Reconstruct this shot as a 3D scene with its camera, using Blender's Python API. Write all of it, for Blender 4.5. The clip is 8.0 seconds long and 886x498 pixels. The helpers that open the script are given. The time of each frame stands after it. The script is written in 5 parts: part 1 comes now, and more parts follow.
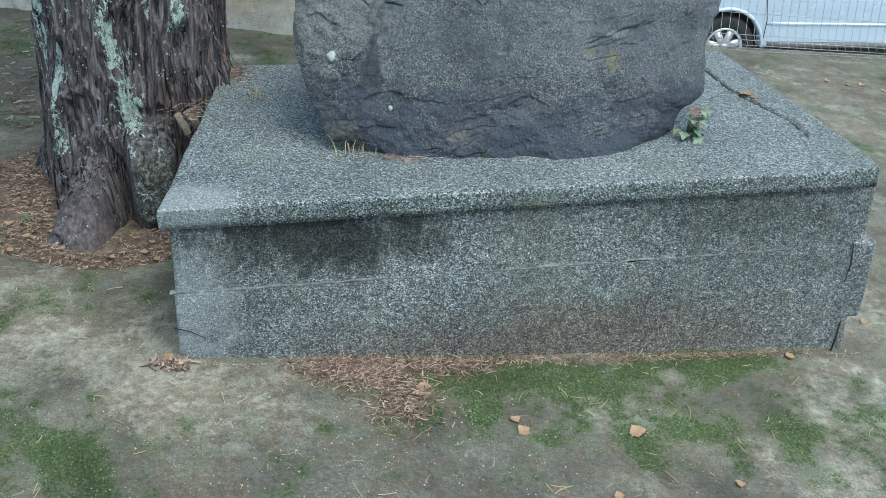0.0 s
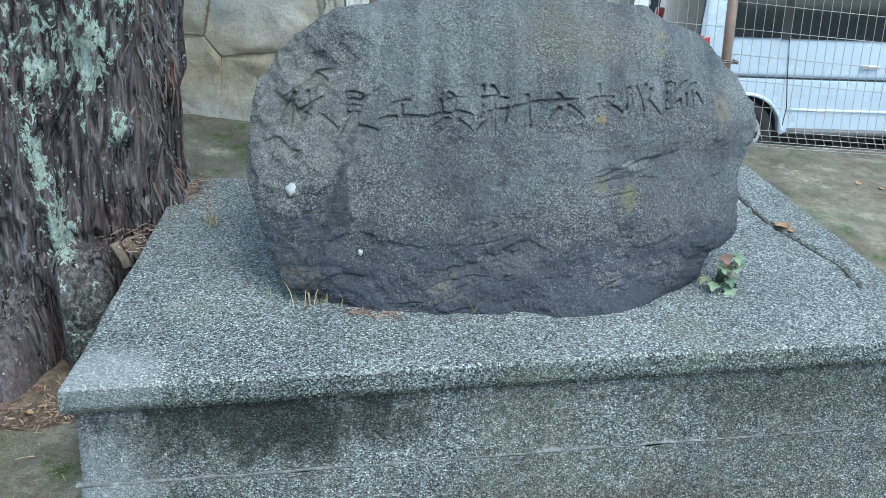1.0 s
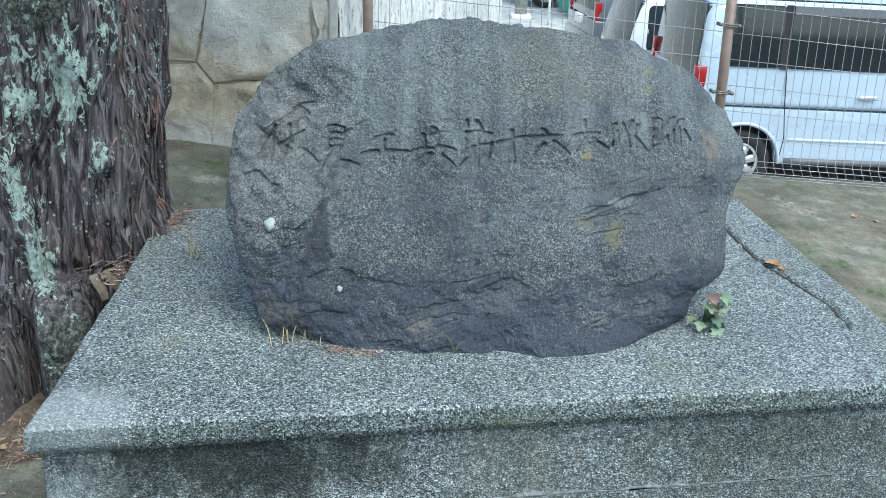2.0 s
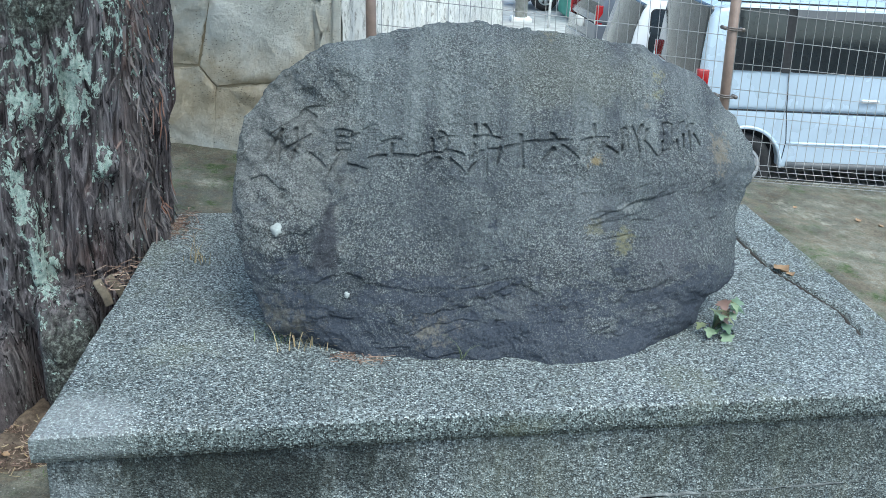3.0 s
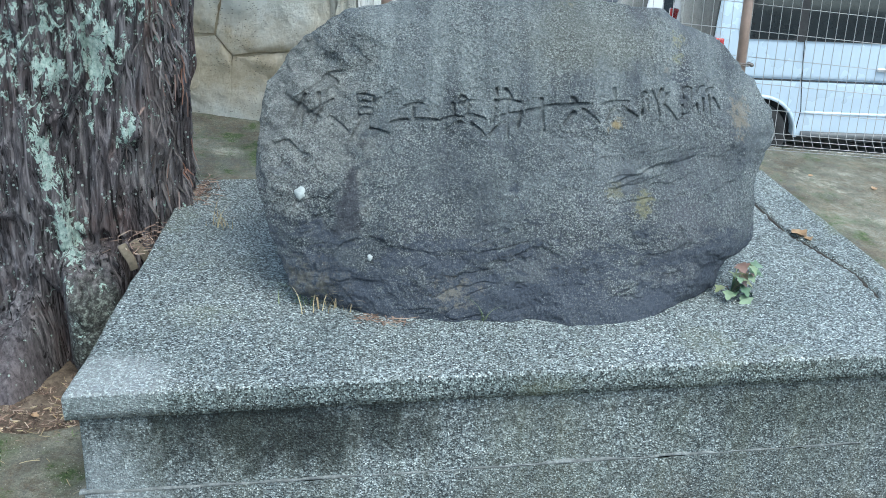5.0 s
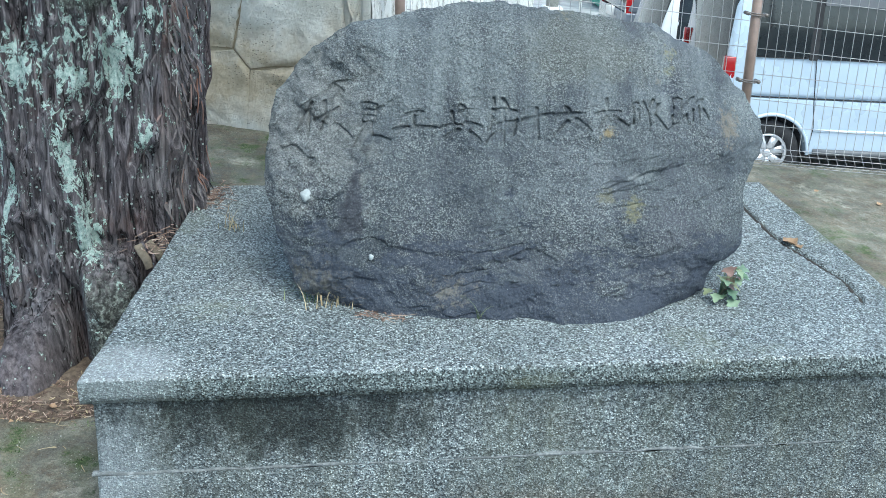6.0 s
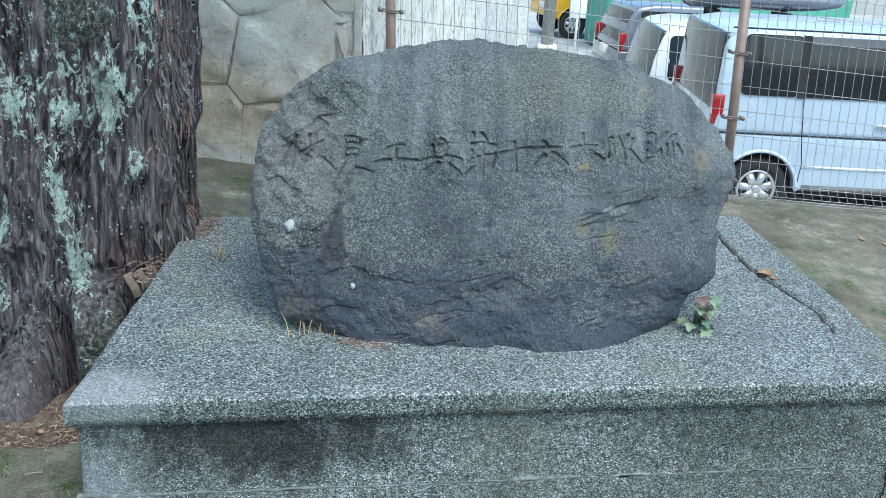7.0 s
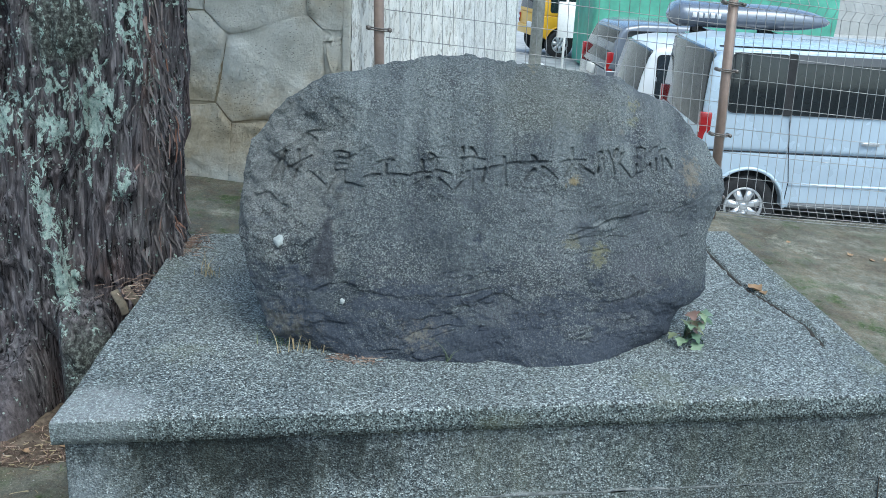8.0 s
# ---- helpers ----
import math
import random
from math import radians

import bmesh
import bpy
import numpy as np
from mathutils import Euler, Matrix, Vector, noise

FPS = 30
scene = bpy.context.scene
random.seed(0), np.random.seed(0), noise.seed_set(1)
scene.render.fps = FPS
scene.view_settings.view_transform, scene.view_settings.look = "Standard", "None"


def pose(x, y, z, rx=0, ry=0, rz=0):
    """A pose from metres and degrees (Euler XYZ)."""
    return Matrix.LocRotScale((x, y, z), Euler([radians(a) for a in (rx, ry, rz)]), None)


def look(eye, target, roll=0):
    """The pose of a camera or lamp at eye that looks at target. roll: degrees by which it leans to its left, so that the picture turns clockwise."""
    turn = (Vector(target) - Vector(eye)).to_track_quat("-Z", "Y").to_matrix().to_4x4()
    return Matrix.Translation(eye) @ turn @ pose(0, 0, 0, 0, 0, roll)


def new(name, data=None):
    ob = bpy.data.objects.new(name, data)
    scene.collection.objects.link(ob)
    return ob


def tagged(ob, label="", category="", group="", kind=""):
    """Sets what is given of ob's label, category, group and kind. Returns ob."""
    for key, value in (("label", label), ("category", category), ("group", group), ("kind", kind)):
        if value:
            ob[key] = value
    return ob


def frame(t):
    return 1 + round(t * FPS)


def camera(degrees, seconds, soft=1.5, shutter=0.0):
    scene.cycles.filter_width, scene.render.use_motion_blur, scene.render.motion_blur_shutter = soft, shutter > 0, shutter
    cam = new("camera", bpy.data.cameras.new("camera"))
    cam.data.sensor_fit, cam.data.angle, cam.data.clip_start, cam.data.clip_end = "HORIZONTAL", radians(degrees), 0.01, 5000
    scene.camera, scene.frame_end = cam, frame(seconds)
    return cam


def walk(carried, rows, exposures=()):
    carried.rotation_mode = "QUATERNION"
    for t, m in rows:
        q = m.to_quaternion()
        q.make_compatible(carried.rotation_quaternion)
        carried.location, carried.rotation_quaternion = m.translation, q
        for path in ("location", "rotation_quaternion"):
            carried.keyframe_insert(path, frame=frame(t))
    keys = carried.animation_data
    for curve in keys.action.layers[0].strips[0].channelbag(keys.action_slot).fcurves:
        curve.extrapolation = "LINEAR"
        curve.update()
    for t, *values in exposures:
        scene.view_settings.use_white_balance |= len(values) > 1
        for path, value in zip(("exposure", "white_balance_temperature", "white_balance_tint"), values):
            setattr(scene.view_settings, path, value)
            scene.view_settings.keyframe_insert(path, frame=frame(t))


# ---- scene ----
cam = camera(49.0, 8.0, soft=0.5)
PATH = [
    (0, (0.596, -2.487, 1.611), (0.737, -0.701, 0.722), 1.6),
    (0.5, (0.7, -2.081, 1.636), (0.844, -0.267, 0.804), 2.2),
    (1, (0.708, -1.885, 1.65), (0.832, -0.047, 0.871), 2.5),
    (1.5, (0.762, -1.848, 1.669), (0.881, 0.003, 0.921), 2.9),
    (3, (0.737, -1.806, 1.666), (0.861, 0.052, 0.936), 3.1),
    (3.5, (0.72, -1.808, 1.654), (0.852, 0.042, 0.904), 3.0),
    (4, (0.716, -1.812, 1.653), (0.849, 0.03, 0.885), 3.0),
    (4.5, (0.715, -1.821, 1.65), (0.839, 0.02, 0.877), 2.9),
    (5, (0.707, -1.84, 1.651), (0.811, -0.003, 0.869), 2.8),
    (6.5, (0.797, -2.035, 1.667), (0.85, -0.169, 0.949), 2.9),
    (7, (0.81, -2.052, 1.673), (0.874, -0.173, 0.992), 3.1),
    (7.5, (0.811, -2.049, 1.667), (0.883, -0.158, 1.02), 3.0),
    (8, (0.807, -2.049, 1.658), (0.893, -0.157, 1.016), 3.1),
]
EXPOSURES = [(0.0, 0.97, 5700, -4.5), (0.5, 1.0, 5680, -4.5), (1.0, 1.16, 5600, -4.0), (1.5, 1.22, 5600, -4.0), (3.0, 1.1, 5650, -4.0), (3.5, 1.22, 5650, -4.0), (4.0, 1.26, 5650, -4.0), (5.0, 1.28, 5650, -4.0), (6.5, 1.32, 5550, -4.0), (7.0, 1.12, 5550, -4.0), (7.5, 0.97, 5550, -4.0), (8.0, 0.88, 5550, -4.0)]
walk(cam, [(t, look(eye, target, roll)) for t, eye, target, roll in PATH], EXPOSURES)

# ---- world and light ----
SUN_EL, SUN_AZ = 62.0, 150.0
world = bpy.data.worlds.new("world")
scene.world = world
world.use_nodes = True
wn = world.node_tree.nodes
sky = wn.new("ShaderNodeTexSky")
sky.sky_type, sky.sun_disc = "NISHITA", False
sky.sun_elevation, sky.sun_rotation = radians(SUN_EL), radians(SUN_AZ)
sky.dust_density, sky.ozone_density, sky.air_density = 4.0, 1.0, 1.0
wn["Background"].inputs["Strength"].default_value = 0.15
world.node_tree.links.new(sky.outputs[0], wn["Background"].inputs["Color"])
sun = new("sun", bpy.data.lights.new("sun", "SUN"))
sun.data.energy, sun.data.angle, sun.data.color = 0.55, radians(55), (1.0, 0.96, 0.9)
sun_dir = Vector((math.sin(radians(SUN_AZ)) * math.cos(radians(SUN_EL)), math.cos(radians(SUN_AZ)) * math.cos(radians(SUN_EL)), math.sin(radians(SUN_EL))))
sun.matrix_world = look(sun_dir * 30, (0, 0, 0))

# ---- noise for shapes ----


def hashed(i, j, k, seed):
    n = (i * 374761393 + j * 668265263 + k * 1274126177 + seed * 974711) & 0x7FFFFFFF
    n = ((n ^ (n >> 13)) * 1103515245 + 12345) & 0x7FFFFFFF
    n = ((n ^ (n >> 15)) * 668265263) & 0x7FFFFFFF
    return (n & 0xFFFF) / 65535.0 * 2 - 1


def vnoise(x, y, z, seed=0):
    """Smooth value noise of arrays, -1 to 1."""
    x, y, z = np.broadcast_arrays(np.asarray(x, float), np.asarray(y, float), np.asarray(z, float))
    i, j, k = (np.floor(a).astype(np.int64) for a in (x, y, z))
    u, v, w = (x - i, y - j, z - k)
    u, v, w = (a * a * (3 - 2 * a) for a in (u, v, w))
    r = 0
    for a in (0, 1):
        for b in (0, 1):
            for c in (0, 1):
                r = r + hashed(i + a, j + b, k + c, seed) * (u if a else 1 - u) * (v if b else 1 - v) * (w if c else 1 - w)
    return r


def fbm(x, y, z, octaves=4, seed=0, gain=0.5):
    r, amp = 0, 1.0
    for o in range(octaves):
        r = r + amp * vnoise(np.asarray(x) * 2 ** o, np.asarray(y) * 2 ** o, np.asarray(z) * 2 ** o, seed + 7 * o)
        amp *= gain
    return r


def smooth(a, b, x):
    t = np.clip((x - a) / (b - a), 0, 1)
    return t * t * (3 - 2 * t)


# ---- mesh helpers ----


def thing(name, label, category, at=(0, 0, 0), turn=0.0, group="", kind=""):
    e = new(name)
    e.matrix_basis = pose(*at, 0, 0, turn)
    return tagged(e, label, category, group, kind)


def put(name, me, material, parent=None, label="", flat=False):
    if material and not me.materials:
        me.materials.append(material)
    if not flat:
        me.polygons.foreach_set("use_smooth", [True] * len(me.polygons))
    ob = new(name, me)
    ob.parent = parent
    return tagged(ob, label)


def part(name, bm, material, parent=None, label="", flat=False):
    me = bpy.data.meshes.new(name)
    bm.to_mesh(me)
    bm.free()
    return put(name, me, material, parent, label, flat)


def raw(name, verts, faces, material, parent=None, label="", flat=False):
    me = bpy.data.meshes.new(name)
    me.from_pydata([tuple(v) for v in verts], [], [tuple(f) for f in faces])
    me.update()
    return put(name, me, material, parent, label, flat)


def block(bm, lo, hi, bevel=0.0, segments=2):
    m = Matrix.LocRotScale([(a + b) / 2 for a, b in zip(lo, hi)], None, [b - a for a, b in zip(lo, hi)])
    got = bmesh.ops.create_cube(bm, size=1, matrix=m)
    if bevel:
        edges = list({e for v in got["verts"] for e in v.link_edges})
        bmesh.ops.bevel(bm, geom=edges, offset=bevel, segments=segments, affect="EDGES", profile=0.5)
    return bm


def tube(bm, points, radii, sides=8, caps=True):
    """A round bar along a line of points."""
    pts = [Vector(p) for p in points]
    radii = [float(r) for r in radii] if isinstance(radii, (list, tuple)) else [float(radii)] * len(pts)
    rings, side = [], None
    for i, p in enumerate(pts):
        d = (pts[min(i + 1, len(pts) - 1)] - pts[max(i - 1, 0)]).normalized()
        side = (side - d * side.dot(d)).normalized() if side is not None and (side - d * side.dot(d)).length > 1e-4 else d.orthogonal().normalized()
        up = d.cross(side)
        rings.append([bm.verts.new(p + radii[i] * (math.cos(a) * side + math.sin(a) * up)) for a in [2 * math.pi * k / sides for k in range(sides)]])
    for a, b in zip(rings, rings[1:]):
        for k in range(sides):
            bm.faces.new((a[k], a[(k + 1) % sides], b[(k + 1) % sides], b[k]))
    if caps:
        bm.faces.new(rings[0][::-1])
        bm.faces.new(rings[-1])
    return bm


def grid_faces(nu, nv, wrap=False):
    i, j = np.meshgrid(np.arange(nu - (0 if wrap else 1)), np.arange(nv - 1), indexing="ij")
    a, b = i * nv + j, ((i + 1) % nu) * nv + j
    return np.stack([a, b, b + 1, a + 1], -1).reshape(-1, 4)


def sheet(name, verts, faces, material, parent=None, label="", attributes=None):
    """A fast mesh from arrays of points and four-cornered faces, with named values on its points."""
    me = bpy.data.meshes.new(name)
    me.vertices.add(len(verts))
    me.vertices.foreach_set("co", np.asarray(verts, np.float32).ravel())
    n = len(faces)
    me.loops.add(n * 4)
    me.loops.foreach_set("vertex_index", np.asarray(faces, np.int32).ravel())
    me.polygons.add(n)
    me.polygons.foreach_set("loop_start", np.arange(0, n * 4, 4, dtype=np.int32))
    me.update(calc_edges=True)
    me.validate()
    for key, values in (attributes or {}).items():
        me.attributes.new(key, "FLOAT", "POINT").data.foreach_set("value", np.asarray(values, np.float32))
    return put(name, me, material, parent, label)


# ---- materials ----


class Nodes:
    """A short way to write node materials."""

    def __init__(self, name, roughness=0.8, metallic=0.0, specular=0.4):
        self.material = bpy.data.materials.new(name)
        self.material.use_nodes = True
        self.tree = self.material.node_tree
        self.bsdf = self.tree.nodes["Principled BSDF"]
        self.bsdf.inputs["Roughness"].default_value = roughness
        self.bsdf.inputs["Metallic"].default_value = metallic
        self.bsdf.inputs["Specular IOR Level"].default_value = specular
        self.coords = self.node("ShaderNodeTexCoord").outputs["Object"]

    def node(self, kind, **inputs):
        n = self.tree.nodes.new(kind)
        for key, value in inputs.items():
            self.set(n.inputs[key.replace("_", " ")], value)
        return n

    def set(self, socket, value):
        if isinstance(value, bpy.types.NodeSocket):
            self.tree.links.new(value, socket)
        else:
            socket.default_value = (*value, 1) if isinstance(value, tuple) and len(value) == 3 and socket.type == "RGBA" else value

    def scaled(self, sx, sy, sz):
        n = self.node("ShaderNodeMapping", Vector=self.coords)
        n.inputs["Scale"].default_value = (sx, sy, sz)
        return n.outputs[0]

    def noise(self, scale, detail=4.0, rough=0.6, vector=None, distortion=0.0):
        return self.node("ShaderNodeTexNoise", Vector=vector or self.coords, Scale=scale, Detail=detail, Roughness=rough, Distortion=distortion).outputs["Fac"]

    def cells(self, scale, feature="F1", vector=None):
        n = self.node("ShaderNodeTexVoronoi", Vector=vector or self.coords, Scale=scale)
        n.feature = feature
        return n

    def ramp(self, fac, *stops):
        n = self.node("ShaderNodeValToRGB", Fac=fac)
        e = n.color_ramp.elements
        while len(e) < len(stops):
            e.new(0.5)
        for el, (p, c) in zip(e, stops):
            el.position, el.color = p, (*c, 1) if isinstance(c, tuple) else (c, c, c, 1)
        return n.outputs[0]

    def mix(self, fac, a, b, blend="MIX"):
        n = self.node("ShaderNodeMix")
        n.data_type, n.blend_type = "RGBA", blend
        for i, v in ((0, fac), (6, a), (7, b)):
            self.set(n.inputs[i], v)
        return n.outputs[2]

    def math(self, op, a, b=0.5):
        n = self.node("ShaderNodeMath")
        n.operation = op
        self.set(n.inputs[0], a)
        self.set(n.inputs[1], b)
        return n.outputs[0]

    def value(self, name):
        n = self.node("ShaderNodeAttribute")
        n.attribute_name = name
        return n.outputs["Fac"]

    def rand(self):
        return self.node("ShaderNodeObjectInfo").outputs["Random"]

    def island(self):
        return self.node("ShaderNodeNewGeometry").outputs["Random Per Island"]

    def spot(self, x, y, z, rx, ry, rz):
        """1 at a place, falling to 0 at an ellipsoid round it."""
        m = self.node("ShaderNodeMapping", Vector=self.coords)
        m.inputs["Location"].default_value = (-x / rx, -y / ry, -z / rz)
        m.inputs["Scale"].default_value = (1 / rx, 1 / ry, 1 / rz)
        g = self.node("ShaderNodeTexGradient", Vector=m.outputs[0])
        g.gradient_type = "SPHERICAL"
        return g.outputs["Fac"]

    def patchy(self, where, scale, amount, low=0.5, high=0.6, ragged=2.2, vector=None):
        """A mask with a ragged edge: where plus noise, cut off."""
        rag = self.math("MULTIPLY", self.math("SUBTRACT", self.noise(scale, 8, 0.8, vector), 0.5), ragged)
        return self.ramp(self.math("ADD", where, rag), (low, 0.0), (high, amount))

    def bump(self, height, strength, distance, under=None):
        n = self.node("ShaderNodeBump", Height=height, Strength=strength, Distance=distance)
        if under is not None:
            self.set(n.inputs["Normal"], under)
        self.set(self.bsdf.inputs["Normal"], n.outputs[0])
        return n.outputs[0]

    def done(self, colour, rough=None):
        self.set(self.bsdf.inputs["Base Color"], colour)
        if rough is not None:
            self.set(self.bsdf.inputs["Roughness"], rough)
        return self.material


def terrazzo(name, dark, stain):
    """Washed granite chippings set in cement."""
    n = Nodes(name, 0.75)
    c = n.cells(240)
    chip = n.node("ShaderNodeSeparateColor", Color=c.outputs["Color"]).outputs[0]
    chips = n.ramp(chip, (0.0, (0.018, 0.022, 0.024)), (0.35, (0.05, 0.06, 0.064)), (0.46, (0.16, 0.184, 0.187)), (0.66, (0.275, 0.308, 0.306)), (0.85, (0.44, 0.48, 0.47)), (1.0, (0.68, 0.72, 0.705)))
    c2 = n.cells(500)
    fine = n.ramp(n.node("ShaderNodeSeparateColor", Color=c2.outputs["Color"]).outputs[1], (0.0, 0.3), (1.0, 1.5))
    col = n.mix(0.8, chips, fine, "MULTIPLY")
    cement = n.ramp(n.noise(60, 3), (0.3, (0.12, 0.13, 0.13)), (0.7, (0.24, 0.25, 0.245)))
    edge = n.ramp(c.outputs["Distance"], (0.5, 0.0), (0.7, 0.8))
    col = n.mix(edge, col, cement)
    cloud = n.ramp(n.noise(2.6, 5, 0.65), (0.3, dark), (0.68, (0.98, 1.0, 0.99)))
    col = n.mix(0.85, col, cloud, "MULTIPLY")
    streak = n.ramp(n.noise(1.0, 5, 0.7, n.scaled(9, 9, 1.1)), (0.42, 0.0), (0.75, 1.0))
    col = n.mix(n.math("MULTIPLY", streak, stain), col, n.mix(n.noise(5, 3), (0.13, 0.12, 0.075), (0.17, 0.19, 0.13)))
    return n, col, c, chip


def make_slab():
    n, col, c, chip = terrazzo("washed_granite_top", (0.6, 0.64, 0.64), 0.16)
    pale = n.ramp(n.math("ADD", n.spot(0.08, 0.06, 0.5, 0.26, 0.24, 0.3), n.math("MULTIPLY", n.noise(14, 6, 0.75), 0.6)), (0.66, 0.0), (0.95, 0.35))
    col = n.mix(pale, col, n.ramp(n.noise(150, 4, 0.8), (0.3, (0.26, 0.28, 0.28)), (0.7, (0.6, 0.62, 0.62))))
    # upright rim tinted darker: grime, and the shade of a vertical side painted in
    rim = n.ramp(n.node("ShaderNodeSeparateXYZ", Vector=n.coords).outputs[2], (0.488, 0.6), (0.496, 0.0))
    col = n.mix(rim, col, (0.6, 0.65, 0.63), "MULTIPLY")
    moss = n.ramp(n.noise(3.1, 5, 0.7), (0.56, 0.0), (0.75, 0.55))
    col = n.mix(moss, col, n.mix(n.noise(30), (0.12, 0.13, 0.07), (0.2, 0.21, 0.13)))
    n.bump(c.outputs["Distance"], 0.65, 0.0035)
    return n.done(col)


def make_plinth():
    n, col, c, chip = terrazzo("washed_granite_face", (0.42, 0.44, 0.44), 0.5)
    col = n.mix(0.16, col, (0.135, 0.15, 0.152))
    mottle = n.ramp(n.noise(42, 5, 0.75), (0.34, 0.62), (0.5, 1.0), (0.66, 1.5))
    col = n.mix(0.8, col, mottle, "MULTIPLY")
    black = n.patchy(n.spot(0.42, 0.08, 0.37, 0.8, 0.6, 0.2), 9, 0.9, 0.35, 0.75, 2.0, n.scaled(1, 1, 0.6))
    col = n.mix(black, col, (0.17, 0.19, 0.18), "MULTIPLY")
    black = n.patchy(n.spot(1.75, 0.25, 0.35, 0.75, 0.6, 0.2), 9, 0.5, 0.4, 0.8, 2.0, n.scaled(1, 1, 0.6))
    col = n.mix(black, col, (0.22, 0.26, 0.22), "MULTIPLY")
    brown = n.patchy(n.spot(1.2, 0.2, -0.08, 1.4, 0.6, 0.3), 8, 0.9, 0.25, 0.7, 1.4)
    col = n.mix(brown, col, (0.85, 0.68, 0.6), "MULTIPLY")
    pale = n.patchy(n.spot(0.03, 0.02, 0.15, 0.3, 0.4, 0.5), 12, 0.5, 0.35, 0.75, 1.6)
    col = n.mix(pale, col, n.ramp(n.noise(230, 4, 0.8), (0.34, (0.12, 0.14, 0.15)), (0.66, (0.5, 0.54, 0.54))))
    n.bump(c.outputs["Distance"], 0.6, 0.0035)
    return n.done(col)


def make_seam():
    n = Nodes("pale_joint_mortar", 0.85)
    return n.done(n.ramp(n.noise(26, 7, 0.8), (0.36, (0.08, 0.086, 0.084)), (0.5, (0.13, 0.138, 0.134)), (0.64, (0.27, 0.285, 0.275))))


def make_boulder():
    n = Nodes("dark_weathered_schist", 0.66, specular=0.35)
    place = n.node("ShaderNodeSeparateXYZ", Vector=n.coords)
    across, height = place.outputs[0], place.outputs[2]
    col = n.ramp(n.noise(2.8, 7, 0.68), (0.34, (0.032, 0.039, 0.048)), (0.5, (0.067, 0.078, 0.088)), (0.66, (0.12, 0.135, 0.144)))
    violet = n.ramp(n.noise(1.9, 5, 0.6, n.scaled(1.2, 1, 0.9)), (0.45, 0.0), (0.65, 0.6))
    col = n.mix(violet, col, (0.112, 0.112, 0.128))
    # pale runs washed down from the top, strengthened there as painted overhead sheen
    wash_sheen = n.math("MULTIPLY", n.ramp(n.noise(2.0, 6, 0.62, n.scaled(4.6, 1, 0.4), 0.3), (0.4, 0.0), (0.64, 1.0)), n.ramp(height, (0.68, 0.05), (0.95, 0.3), (1.2, 0.75)))
    col = n.mix(wash_sheen, col, n.ramp(n.noise(40, 4, 0.7), (0.3, (0.17, 0.192, 0.192)), (0.7, (0.27, 0.296, 0.29))))
    worn = n.patchy(n.spot(0.42, 0.6, 1.0, 0.42, 0.6, 0.42), 11, 0.75, 0.3, 0.6, 2.2)
    col = n.mix(worn, col, n.ramp(n.noise(38, 6, 0.75), (0.35, (0.07, 0.072, 0.068)), (0.5, (0.165, 0.168, 0.157)), (0.66, (0.29, 0.292, 0.27))))
    olive = n.patchy(n.spot(1.25, 0.8, 1.17, 0.35, 0.6, 0.2), 9, 0.5, 0.3, 0.7, 1.8)
    col = n.mix(olive, col, (0.135, 0.138, 0.105))
    # smooth skins of darker stone, with no grain on them
    skin = n.patchy(n.ramp(n.noise(2.1, 6, 0.65, n.scaled(1.0, 1, 1.25)), (0.45, 0.0), (0.7, 1.0)), 13, 1.0, 0.42, 0.55, 1.7, n.scaled(0.8, 1, 1.4))
    # bluer and darker towards the foot, with a ragged upper edge
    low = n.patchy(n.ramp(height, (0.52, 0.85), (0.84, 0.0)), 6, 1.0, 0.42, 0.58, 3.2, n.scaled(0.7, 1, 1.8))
    top = n.math("SUBTRACT", 0.895, height)
    beside = n.math("ABSOLUTE", n.math("SUBTRACT", across, n.math("SUBTRACT", 0.601, n.math("MULTIPLY", top, 0.06))))
    flank = n.math("SUBTRACT", n.math("MULTIPLY", top, 0.23), beside)
    flank = n.math("ADD", flank, n.math("MULTIPLY", n.math("SUBTRACT", n.noise(24, 7, 0.75), 0.5), 0.06))
    wedge = n.math("MULTIPLY", n.ramp(flank, (0.0, 0.0), (0.012, 1.0)), n.ramp(top, (0.19, 1.0), (0.215, 0.0)))
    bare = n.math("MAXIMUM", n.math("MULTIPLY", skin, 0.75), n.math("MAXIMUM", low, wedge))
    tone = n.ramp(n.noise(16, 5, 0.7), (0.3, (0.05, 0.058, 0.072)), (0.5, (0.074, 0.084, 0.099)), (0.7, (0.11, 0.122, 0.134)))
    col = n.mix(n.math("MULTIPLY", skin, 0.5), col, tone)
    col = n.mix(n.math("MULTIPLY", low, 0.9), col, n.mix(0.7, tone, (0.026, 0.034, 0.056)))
    col = n.mix(n.math("MULTIPLY", wedge, 0.95), col, n.ramp(n.noise(50, 5), (0.3, (0.026, 0.028, 0.036)), (0.7, (0.05, 0.053, 0.064))))
    # light and dark grains between the skins
    grain = n.cells(255, vector=n.scaled(1, 1, 1.15))
    pick = n.node("ShaderNodeSeparateColor", Color=grain.outputs["Color"])
    fine = n.cells(520)
    pick2 = n.node("ShaderNodeSeparateColor", Color=fine.outputs["Color"])
    open_rock = n.math("SUBTRACT", 1.0, n.math("MULTIPLY", bare, 0.62))
    thick = n.math("MULTIPLY", open_rock, n.ramp(n.noise(4.5, 6, 0.7), (0.38, 0.15), (0.62, 1.0)))
    light = n.math("MULTIPLY", n.ramp(pick.outputs[0], (0.74, 0.0), (0.84, 0.7)), thick)
    dark = n.math("MULTIPLY", n.ramp(pick.outputs[0], (0.22, 0.7), (0.34, 0.0)), thick)
    col = n.mix(dark, col, (0.034, 0.038, 0.04))
